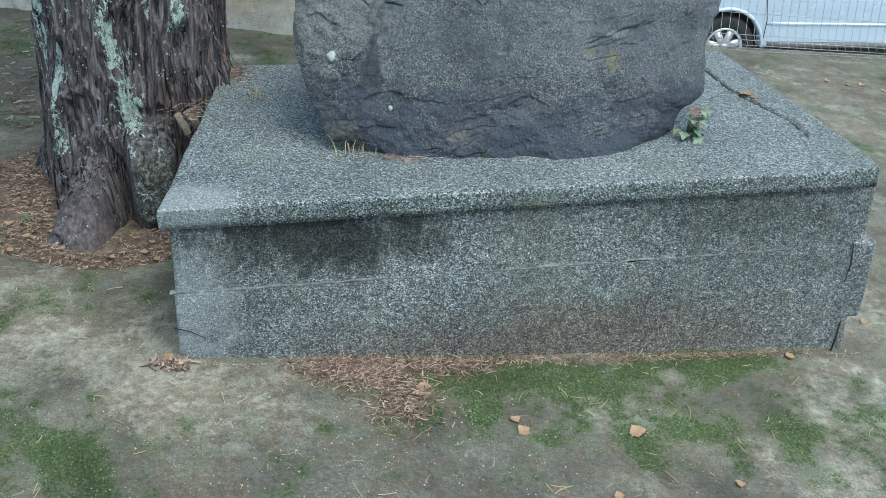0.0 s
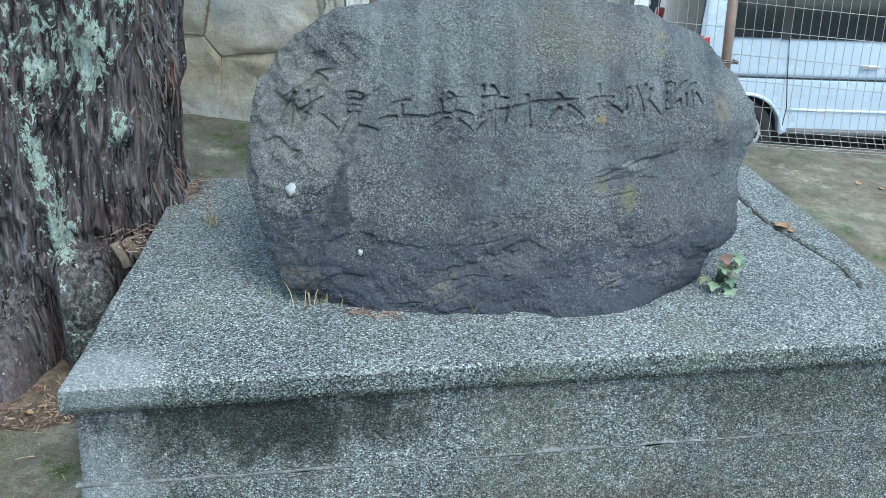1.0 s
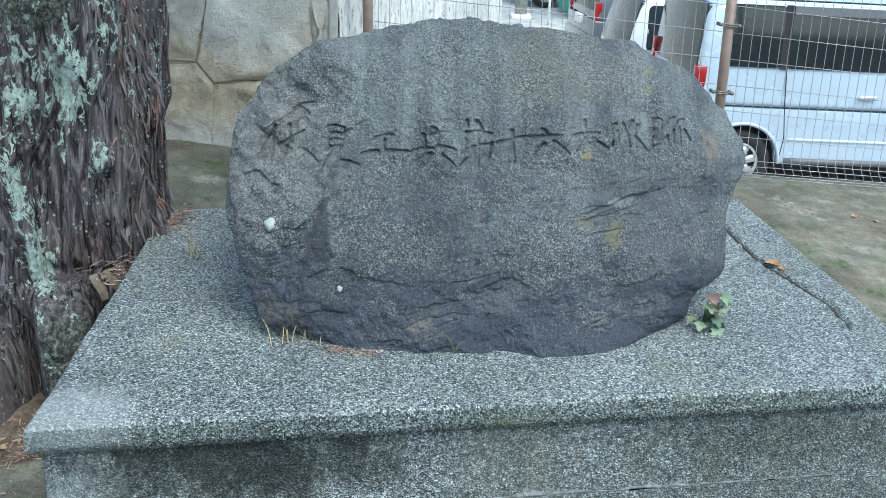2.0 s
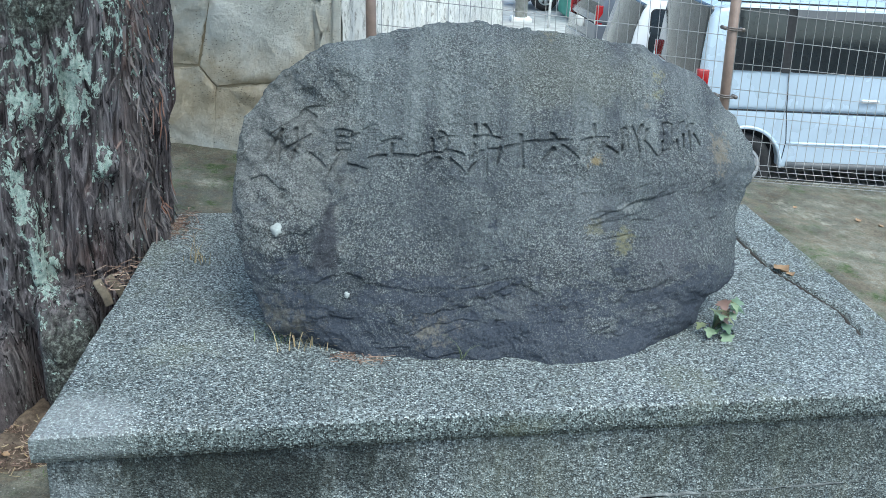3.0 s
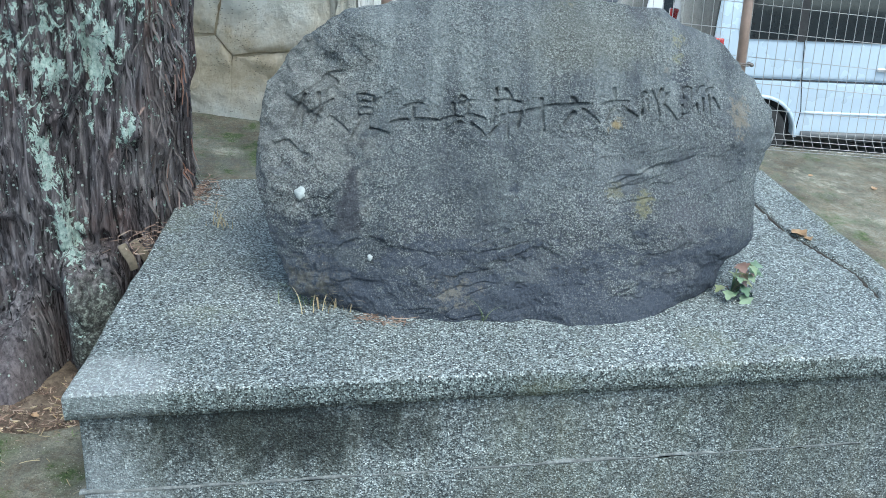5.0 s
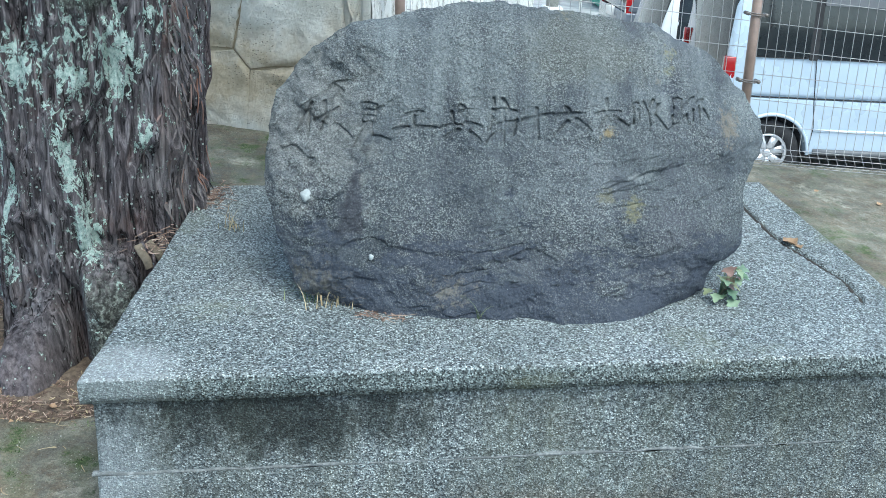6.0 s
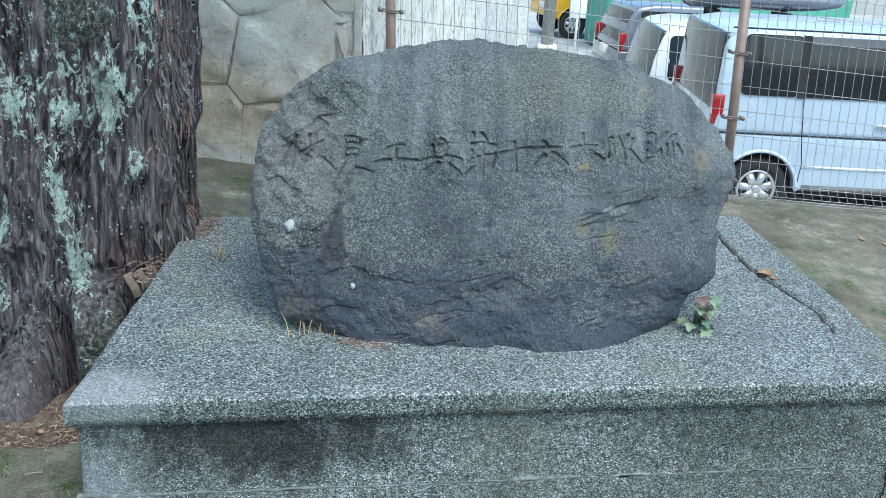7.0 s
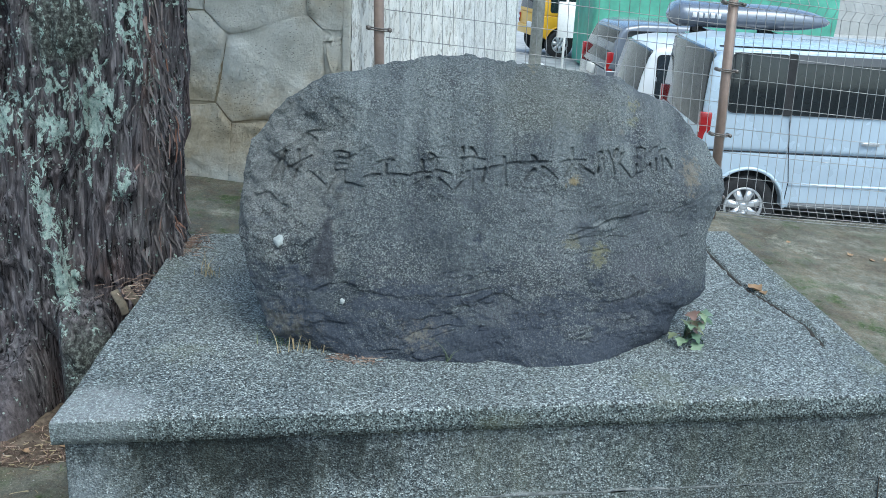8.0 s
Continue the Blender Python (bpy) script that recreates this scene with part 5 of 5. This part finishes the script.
    g = [bm.verts.new((float(tail(h)) - 0.012, y + (lean(h) if y < W / 2 else -lean(h)), h)) for y, h in ((ys[0], rear[0]), (ys[1], rear[0]), (ys[1], rear[1]), (ys[0], rear[1]))]
    gb = [bm.verts.new(v.co + Vector((0.05, 0, 0))) for v in g]
    bm.faces.new(g)
    for i in range(4):
        bm.faces.new((g[i], g[(i + 1) % 4], gb[(i + 1) % 4], gb[i]))
    bmesh.ops.recalc_face_normals(bm, faces=bm.faces[:])
    softened(part("rear_window", bm, GLASS, th), 0.03)
    lx = float(tail((lamps[0] + lamps[1]) / 2))
    for y0, y1 in ((0.015, 0.1), (W - 0.1, W - 0.015)):
        bm = block(bmesh.new(), (lx - 0.022, y0, lamps[0]), (lx + 0.09, y1, lamps[1]), 0.012, 2)
        lamp = part("tail_lamp", bm, RED, th)
        bm = block(bmesh.new(), (lx - 0.026, y0 + 0.012, lamps[0] + 0.1), (lx, y1 - 0.012, lamps[0] + 0.17), 0.006, 2)
        part("reversing_lens", bm, CLEAR, lamp)
    bm = block(bmesh.new(), (-0.05, 0.02, sill + 0.02), (0.06, W - 0.02, sill + 0.27), 0.03, 3)
    part("rear_bumper", bm, paint, th)
    bm = block(bmesh.new(), (-0.058, W / 2 - 0.16, 0.72), (-0.0, W / 2 + 0.16, 0.87), 0.004, 1)
    part("plate", bm, WHITE, th)
    return th, pane_at


ROAD_Z = -1.24
VAN_AT, VAN_TURN = (3.68, 7.24, ROAD_Z), -1.0
van, side = vehicle("van", "ice-blue minivan with dark tinted side windows, parked below the fence", VAN_AT, VAN_TURN, PAINT_BLUE, W=1.8, H=1.88, panes=((0.25, 0.8, 0.0, 0.0), (0.86, 2.0, 0.0, 0.0), (2.1, 2.95, 0.0, -0.3)))
side(0.79, 0.87, 1.25, 1.84, material=RUBBER, who="pillar_trim", proud=0.008, corner=0.01)
side(0.87, 2.0, 1.76, 1.835, material=TRIM, who="door_visor", proud=0.02, corner=0.015)
for s0, s1, h, w, m, who in ((0.05, 4.1, 0.885, 0.007, RUBBER, "body_seam"), (0.95, 3.0, 0.575, 0.016, PAINT_BLUE, "side_moulding"), (0.1, 2.9, 1.885, 0.008, RUBBER, "roof_gutter"), (0.98, 3.0, 0.36, 0.03, TRIM, "sill_trim")):
    bm = bmesh.new()
    tube(bm, [(s, 0.0 if h < 1 else 0.085, h) for s in np.linspace(s0, s1, 12)], w, 8)
    part(who, bm, m, van)
bm = bmesh.new()
tube(bm, [(0.93, -0.001, 0.36), (0.945, -0.001, 0.6), (0.9, -0.001, 0.885), (0.865, 0.02, 1.25)], 0.0045, 5)
part("door_seam", bm, RUBBER, van)
bm = block(bmesh.new(), (1.6, -0.03, 1.0), (1.78, 0.0, 1.035), 0.01, 2)
part("door_handle", bm, ALLOY, van, "chrome door handle")

second, side2 = vehicle("van", "white minivan parked beyond the blue one", (3.55, 9.6, ROAD_Z - 0.07), -1.0, PAINT_WHITE, H=1.68, glass_low=1.05, glass_high=1.55, rake=0.16, panes=((0.25, 0.8, 0.0, 0.0), (0.86, 2.0, 0.0, 0.0)), rear=(0.95, 1.6), lamps=(0.6, 0.85))
hatch, side3 = vehicle("hatchback", "black compact van with red tail lamps", (4.1, 14.2, -1.45), 6.0, PAINT_DARK, L=3.6, W=1.6, H=1.62, belt=0.85, rake=0.22, glass_low=1.0, glass_high=1.5, panes=((0.3, 1.3, 0.05, 0.0), (1.4, 2.3, 0.0, -0.2)), rear=(0.98, 1.5), lamps=(0.75, 1.15))
estate, side4 = vehicle("estate_car", "dark estate car under a long roof box", (4.5, 11.6, -1.38), -4.0, PAINT_DARK, L=4.6, W=1.75, H=1.62, belt=0.9, rake=0.3, glass_low=1.0, glass_high=1.5, panes=((0.4, 1.4, 0.1, 0.0), (1.5, 2.6, 0.0, -0.2)), rear=(1.0, 1.5))
jeep, side5 = vehicle("offroad_car", "yellow boxy off-road car with dark windows", (4.3, 24.0, -1.72), 15.0, PAINT_YELLOW, L=3.9, W=1.75, H=1.8, belt=1.1, sill=0.5, wheel_r=0.38, rake=0.06, glass_low=1.2, glass_high=1.68, panes=((0.2, 0.9, 0.0, 0.0), (1.0, 1.8, 0.0, 0.0)), rear=(1.2, 1.68), lamps=(0.8, 1.05))


def build_roof_box():
    th = thing("roof_box", "long black roof box with pale lettering bars", "roof box", (4.5, 12.3, 0.33), -4.0)
    bm = bmesh.new()
    n, m = 28, 20
    rings = []
    for i in range(n + 1):
        t = i / n
        grow = min(1.0, (t / 0.06) ** 0.5 if t < 0.06 else 1.0) * (1.0 if t < 0.55 else math.sqrt(max(0.02, 1 - ((t - 0.55) / 0.46) ** 2)))
        rings.append([bm.verts.new((2.3 * t, 0.42 * grow ** 0.5 * math.cos(a), 0.2 + 0.2 * grow * (abs(math.sin(a)) ** 0.6) * (1 if math.sin(a) > 0 else -0.8))) for a in np.linspace(0, 2 * np.pi, m, endpoint=False)])
    for p, q in zip(rings, rings[1:]):
        for k in range(m):
            bm.faces.new((p[k], p[(k + 1) % m], q[(k + 1) % m], q[k]))
    bm.faces.new(rings[0][::-1])
    bm.faces.new(rings[-1])
    bmesh.ops.recalc_face_normals(bm, faces=bm.faces[:])
    part("shell", bm, PAINT_DARK, th)
    for k in range(5):
        bm = block(bmesh.new(), (0.3 + 0.085 * k, -0.435, 0.2), (0.36 + 0.085 * k, -0.42, 0.27), 0.004, 1)
        part("lettering_bar", bm, WHITE, th)
    for s in (0.5, 1.5):
        bm = block(bmesh.new(), (s, -0.5, -0.06), (s + 0.07, 0.5, 0.03), 0.012, 2)
        part("rack_bar", bm, RUBBER, th)
        for y in (-0.5, 0.46):
            bm = block(bmesh.new(), (s - 0.02, y, -0.18), (s + 0.09, y + 0.05, 0.0), 0.012, 2)
            part("rack_foot", bm, RUBBER, th)


build_roof_box()

# ---- beyond the parked cars ----
bm = bmesh.new()
got = block(bm, (0, 0, 0), (6.0, 2.2, 2.3), 0.12, 3)
bmesh.ops.subdivide_edges(bm, edges=[e for e in bm.edges if e.calc_length() > 0.8], cuts=14, use_grid_fill=True)
for q in bm.verts:
    q.co.y += 0.05 * float(fbm(q.co.x * 3, 0, q.co.z * 1.2, 3, 221))
tarp = part("covered_load", bm, GREEN)
tarp.matrix_basis = pose(5.15, 21.4, -1.66, 0, 0, 3)
tagged(tarp, "large box covered with a green tarpaulin", "tarpaulin")

pole = thing("utility_pole", "grey concrete pole with a pale foot", "pole", (3.85, 21.6, -1.66))
bm = bmesh.new()
tube(bm, [(0, 0, 0), (0, 0, 7)], [0.15, 0.12], 20)
part("shaft", bm, KERB, pole)
bm = block(bmesh.new(), (-0.24, -0.24, 0), (0.24, 0.24, 0.12), 0.03, 2)
part("foot", bm, WHITE, pole)

sign = thing("notice_board", "white rectangular sign board on a thin post", "sign", (4.35, 20.5, -1.62))
bm = bmesh.new()
tube(bm, [(0, 0, 0), (0, 0, 1.7)], 0.03, 10)
part("post", bm, WHITE, sign)
bm = block(bmesh.new(), (-0.19, -0.03, 0.85), (0.19, -0.015, 1.65), 0.006, 1)
part("board", bm, WHITE, sign)


def house(name, label, at, turn, w, d, h, cols, rows):
    th = thing(name, label, "building", at, turn)
    bm = block(bmesh.new(), (0, 0, 0), (w, d, h))
    part("wall", bm, HOUSE, th, flat=True)
    bm = block(bmesh.new(), (-0.3, -0.3, h), (w + 0.3, d + 0.3, h + 0.25), 0.04, 1)
    part("roof", bm, TRIM, th, flat=True)
    for i in range(cols):
        for j in range(rows):
            x, z = (i + 0.5) * w / cols, 0.9 + j * 2.8
            bm = block(bmesh.new(), (x - 0.75, -0.05, z), (x + 0.75, 0.05, z + 1.2), 0.02, 1)
            win = part("window", bm, WHITE, th)
            bm = block(bmesh.new(), (x - 0.67, -0.062, z + 0.08), (x + 0.67, -0.04, z + 1.12))
            part("pane", bm, GLASS, win)


house("building", "grey rendered building beyond the parking road", (9, 40, -2.2), 0, 22, 9, 6.2, 6, 2)

# ---- plants, leaves and litter ----


def blade(verts, faces, at, direction, length, width, droop, steps=4):
    d = Vector((math.cos(direction), math.sin(direction), 0))
    side = Vector((-d.y, d.x, 0))
    p, up = Vector(at), 1.0
    for s in range(steps + 1):
        t = s / steps
        w = width * (1 - 0.85 * t)
        b = len(verts)
        verts += [tuple(p - side * w), tuple(p + side * w)]
        if s:
            faces.append((b - 2, b - 1, b + 1, b))
        p = p + (d * (0.35 + droop * t) + Vector((0, 0, 1 - droop * 1.3 * t))).normalized() * (length / steps)


def lobed_leaf(size, rng):
    """A small lobed leaf with a folded midrib, lying along x."""
    pts = []
    for i in range(17):
        t = i / 16
        w = size * 0.42 * math.sin(math.pi * t ** 0.8) * (1 + 0.28 * math.sin(t * 16))
        pts.append((size * t, w, 0.12 * size * math.sin(math.pi * t)))
    verts, faces = [], []
    for x, w, h in pts:
        verts += [(x, -w, h + 0.25 * w), (x, 0, h), (x, w, h + 0.25 * w)]
    for i in range(16):
        b = i * 3
        faces += [(b, b + 1, b + 4, b + 3), (b + 1, b + 2, b + 5, b + 4)]
    return verts, faces


def build_weed():
    rng = np.random.default_rng(8)
    th = thing("weed", "small green and reddish lobed weed beside the boulder", "plant", (1.66, 0.575, 0.5))
    for k in range(26):
        ang = rng.uniform(-2.7, 1.0)
        h = rng.uniform(0.0, 0.095)
        reach = rng.uniform(0.01, 0.055)
        base, tip = Vector((0, 0.02, 0)), Vector((reach * math.cos(ang), 0.02 + reach * math.sin(ang), h + 0.012))
        verts, faces = lobed_leaf(rng.uniform(0.026, 0.05), rng)
        leaf = raw("leaf", verts, faces, WEED, th)
        leaf.matrix_basis = Matrix.Translation(tip) @ pose(0, 0, 0, rng.uniform(-25, 25), rng.uniform(-10, 55), math.degrees(ang))
        bm = bmesh.new()
        tube(bm, [base, base.lerp(tip, 0.6) + Vector((0, 0, 0.01)), tip], 0.0012, 5)
        part("stem", bm, WEED, th)


build_weed()


def build_tuft(name, label, at, count, reach, material, seed):
    rng = np.random.default_rng(seed)
    verts, faces = [], []
    for _ in range(count):
        p = (at[0] + rng.normal(0, reach), at[1] + rng.normal(0, reach * 0.5), at[2])
        blade(verts, faces, p, rng.uniform(0, 6.28), rng.uniform(0.04, 0.12), 0.0014, rng.uniform(0.6, 1.1))
    tagged(raw(name, verts, faces, material), label, "grass tuft")


build_tuft("grass_tuft", "thin green grass at the foot of the boulder", (0.47, 0.47, 0.5), 14, 0.03, GRASS, 1)
build_tuft("grass_tuft", "short green blades before the boulder", (0.945, 0.395, 0.5), 5, 0.006, GRASS, 2)
build_tuft("dry_grass", "dry straw tuft on the slab near the trunk", (0.17, 1.0, 0.5), 22, 0.02, STRAW, 3)
build_tuft("dry_grass", "dry straw lying against the boulder", (0.53, 0.44, 0.5), 24, 0.03, STRAW, 4)


def scatter(name, label, count, place, material, seed, size=(0.012, 0.045), width=0.0012):
    """Needles and scraps that lie loosely; place gives a spot and its height."""
    rng = np.random.default_rng(seed)
    verts, faces = [], []
    for _ in range(count):
        x, y, z = place(rng)
        a, ln = rng.uniform(0, 6.28), rng.uniform(*size)
        tilt, bend = rng.normal(0, 0.18), rng.normal(0, 0.6)
        p = Vector((x, y, z + rng.uniform(0.001, 0.007)))
        w = width * rng.uniform(0.6, 1.6)
        for s in range(4):
            d = Vector((math.cos(a), math.sin(a), tilt))
            n = Vector((-d.y, d.x, 0))
            b = len(verts)
            verts += [tuple(p - n * w), tuple(p + Vector((0, 0, w))), tuple(p + n * w)]
            if s:
                faces += [(b - 3, b - 2, b + 1, b), (b - 2, b - 1, b + 2, b + 1)]
            p = p + d * (ln / 3)
            a += bend / 3
    return tagged(raw(name, verts, faces, material), label, "leaf litter", "", "stuff")


def in_bed(rng):
    while True:
        a, r = rng.uniform(0, 6.28), 0.36 + 0.5 * rng.random()
        x, y = -0.33 + r * math.cos(a), 1.2 + r * math.sin(a)
        if float(bed_edge(np.float64(x), np.float64(y))) < 0.05 and not (x > -0.01 and y < 1.45):
            return x, y, float(ground_z(x, y)) - 0.012


def along_foot(rng):
    t = min(1.0, max(0.0, rng.beta(1.4, 1.6)))
    x = 0.3 + 1.85 * t
    y = 0.134 * x - 0.005 - abs(rng.normal(0, 0.022))
    return x, y, on_ground(x, y)


def heap(cx, cy, rx, ry):
    def place(rng):
        x, y = cx + rng.normal(0, rx), cy + rng.normal(0, ry)
        y = min(y, 0.134 * x - 0.006)
        return x, y, on_ground(x, y)
    return place


def yard(rng):
    x, y = rng.uniform(-1.2, 2.4), rng.uniform(-1.0, 0.6)
    if x > -0.02:
        y = min(y, 0.134 * x - 0.02)
    return x, y, on_ground(x, y)


scatter("needle_litter", "brown fallen needles round the trunk", 9000, in_bed, DEBRIS, 1, (0.008, 0.032), 0.0013)
scatter("straw_litter", "tan leaf scraps and straw round the trunk", 900, in_bed, STRAW, 21, (0.008, 0.026), 0.0015)
scatter("needle_litter", "brown leaf litter on the damp concrete by the wall", 900, lambda rng: (lambda x, y: (x, y, on_ground(x, y)))(rng.uniform(-2.0, -0.6), 1.7 + abs(rng.normal(0, 0.7))), DEBRIS, 22, (0.015, 0.06), 0.003)
scatter("needle_litter", "brown needles along the foot of the plinth", 1500, along_foot, DEBRIS, 2, (0.006, 0.03), 0.001)
scatter("needle_litter", "heap of brown dry needles on the concrete", 1500, heap(0.56, 0.0, 0.09, 0.05), DEBRIS, 3, (0.008, 0.034), 0.0012)
scatter("needle_litter", "heap of brown dry needles on the concrete", 800, heap(0.67, -0.13, 0.055, 0.06), DEBRIS, 4, (0.008, 0.034), 0.0012)
scatter("needle_litter", "heap of brown dry needles on the concrete", 420, heap(0.8, 0.06, 0.09, 0.025), DEBRIS, 5)
scatter("needle_litter", "brown scraps at the corner of the plinth", 160, heap(0.0, -0.005, 0.025, 0.018), DEBRIS, 6, (0.012, 0.04), 0.003)
scatter("straw_litter", "pale dry straw scattered over the yard", 420, yard, STRAW, 7, (0.015, 0.06), 0.0009)
scatter("needle_litter", "brown needles caught on the slab by the trunk", 170, lambda rng: (0.04 + abs(rng.normal(0, 0.03)), 1.3 + rng.normal(0, 0.07), 0.5), DEBRIS, 8)
scatter("needle_litter", "orange needles tucked under the boulder", 60, lambda rng: (rng.uniform(0.62, 0.75), 0.385 + rng.normal(0, 0.012), 0.5), DEBRIS, 9)
scatter("needle_litter", "brown needles by the broken sticks", 90, lambda rng: (-0.03 + rng.normal(0, 0.03), 0.9 + rng.normal(0, 0.05), 0.49), DEBRIS, 10)


def in_bed_leaf():
    """Broad scraps of bark and leaf on the soil, and a few seedlings."""
    rng = np.random.default_rng(31)
    for _ in range(46):
        x, y, z = in_bed(rng)
        if y < 1.3:
            fallen_leaf(x, y, z + 0.008, rng.uniform(0.018, 0.036), rng.uniform(0, 360), rng.uniform(-20, 20), "small brown leaf scrap on the soil bed")
    for k, (x, y) in enumerate(((-0.12, 0.56), (-0.08, 0.66), (-0.75, 0.75), (-0.82, 0.9), (-0.2, 0.52), (-0.72, 0.66), (-0.68, 0.85), (-0.86, 0.8), (-0.06, 0.6))):
        verts, faces = [], []
        for _ in range(9):
            blade(verts, faces, (x + rng.normal(0, 0.008), y + rng.normal(0, 0.008), float(ground_z(x, y)) - 0.01), rng.uniform(0, 6.28), rng.uniform(0.02, 0.05), 0.004, 0.9)
        tagged(raw("seedling", verts, faces, GRASS), "tiny green seedling in the soil bed", "plant", "seedlings round the trunk")


def build_grit():
    """Loose pale grit on the concrete."""
    rng = np.random.default_rng(12)
    verts, faces = [], []
    for _ in range(1500):
        x, y, z = yard(rng)
        if rng.random() < 0.5:
            x, y = 0.6 + rng.normal(0, 0.45), -0.35 + rng.normal(0, 0.2)
            y = min(y, 0.134 * x - 0.02)
            z = on_ground(x, y)
        r = 0.001 + 0.003 * rng.random() ** 2.5
        b = len(verts)
        verts += [(x - r, y, z), (x, y - r, z), (x + r, y, z), (x, y + r * 0.8, z), (x, y, z + r * 1.2)]
        faces += [(b, b + 1, b + 4), (b + 1, b + 2, b + 4), (b + 2, b + 3, b + 4), (b + 3, b, b + 4)]
    tagged(raw("grit", verts, faces, KERB), "pale loose grit on the concrete", "gravel", "", "stuff")


build_grit()


def build_moss():
    """Short tufts where the moss is thick."""
    rng = np.random.default_rng(14)
    flat = np.flatnonzero((GM.ravel() > 0.42) & (GX.ravel() > -1.3) & (GX.ravel() < 2.5) & (GY.ravel() < 0.5) & (GY.ravel() > -1.1))
    verts, faces = [], []
    xs, ys, zs, ms = GX.ravel(), GY.ravel(), GZ.ravel(), GM.ravel()
    for _ in range(13000):
        i = flat[rng.integers(len(flat))]
        x, y = xs[i] + rng.uniform(-0.01, 0.01), ys[i] + rng.uniform(-0.01, 0.01)
        if x > 0 and y > 0.134 * x - 0.004 or rng.random() > (ms[i] - 0.25) * 1.6:
            continue
        r, h, a = rng.uniform(0.0012, 0.003), rng.uniform(0.003, 0.008), rng.uniform(0, 6.28)
        b = len(verts)
        for k in range(3):
            verts.append((x + r * math.cos(a + 2.1 * k), y + r * math.sin(a + 2.1 * k), zs[i] - 0.001))
        verts.append((x + rng.normal(0, 0.003), y + rng.normal(0, 0.003), zs[i] + h))
        faces += [(b, b + 1, b + 3), (b + 1, b + 2, b + 3), (b + 2, b, b + 3)]
    tagged(raw("moss", verts, faces, MOSS), "short green moss on the concrete", "moss", "", "stuff")


build_moss()


def fallen_leaf(x, y, z, size, turn, roll, label="curled brown fallen leaf on the concrete"):
    rng = np.random.default_rng(int(abs(x) * 1000))
    verts, faces = [], []
    n, m = 8, 5
    for i in range(n + 1):
        t = i / n
        w = 0.4 * size * math.sin(math.pi * (t * 0.96 + 0.02)) ** 1.2 * (1 + 0.22 * math.sin(11 * t + 40 * x))
        for j in range(m):
            s = j / (m - 1) * 2 - 1
            verts.append((size * (t - 0.5), w * s, 0.5 * w * s * s + 0.5 * size * (t - 0.5) ** 2 + 0.002 + 0.06 * size * math.sin(7 * t + 3 * s)))
    for i in range(n):
        for j in range(m - 1):
            b = i * m + j
            faces.append((b, b + 1, b + m + 1, b + m))
    ob = raw("fallen_leaf", verts, faces, DRYLEAF)
    ob.matrix_basis = pose(x, y, z, roll, 0, turn)
    tagged(ob, label, "leaf", "fallen leaves")


for x, y, size, turn in ((1.02, -0.24, 0.045, 40), (1.0, -0.19, 0.04, 120), (1.36, -0.22, 0.055, 15), (2.0, 0.225, 0.04, 80), (0.74, -0.06, 0.045, 10), (0.72, -0.1, 0.04, 170), (1.24, -0.5, 0.035, 60), (0.02, -0.02, 0.04, 30), (-0.02, 0.02, 0.035, 100), (-0.55, 0.12, 0.035, 20), (1.6, -0.43, 0.03, 70), (0.45, -0.02, 0.035, 140), (-0.72, 0.0, 0.035, 60), (-0.8, -0.15, 0.03, 10), (2.4, 0.5, 0.035, 30)):
    fallen_leaf(x, y, on_ground(x, y), size, turn, 12)
for x, y, size, turn in ((2.035, 1.06, 0.06, -60), (2.05, 1.02, 0.035, -75)):
    fallen_leaf(x, y, 0.5, size, turn, 8, "orange-brown fallen leaf in the slab crack")
for x, y, size, turn in ((3.25, 3.72, 0.035, 20), (3.6, 3.6, 0.05, 60), (3.72, 3.55, 0.04, 120), (3.83, 3.58, 0.05, 10), (3.95, 3.5, 0.05, 70)):
    fallen_leaf(x, y, on_ground(x, y), size, turn, 8)
in_bed_leaf()
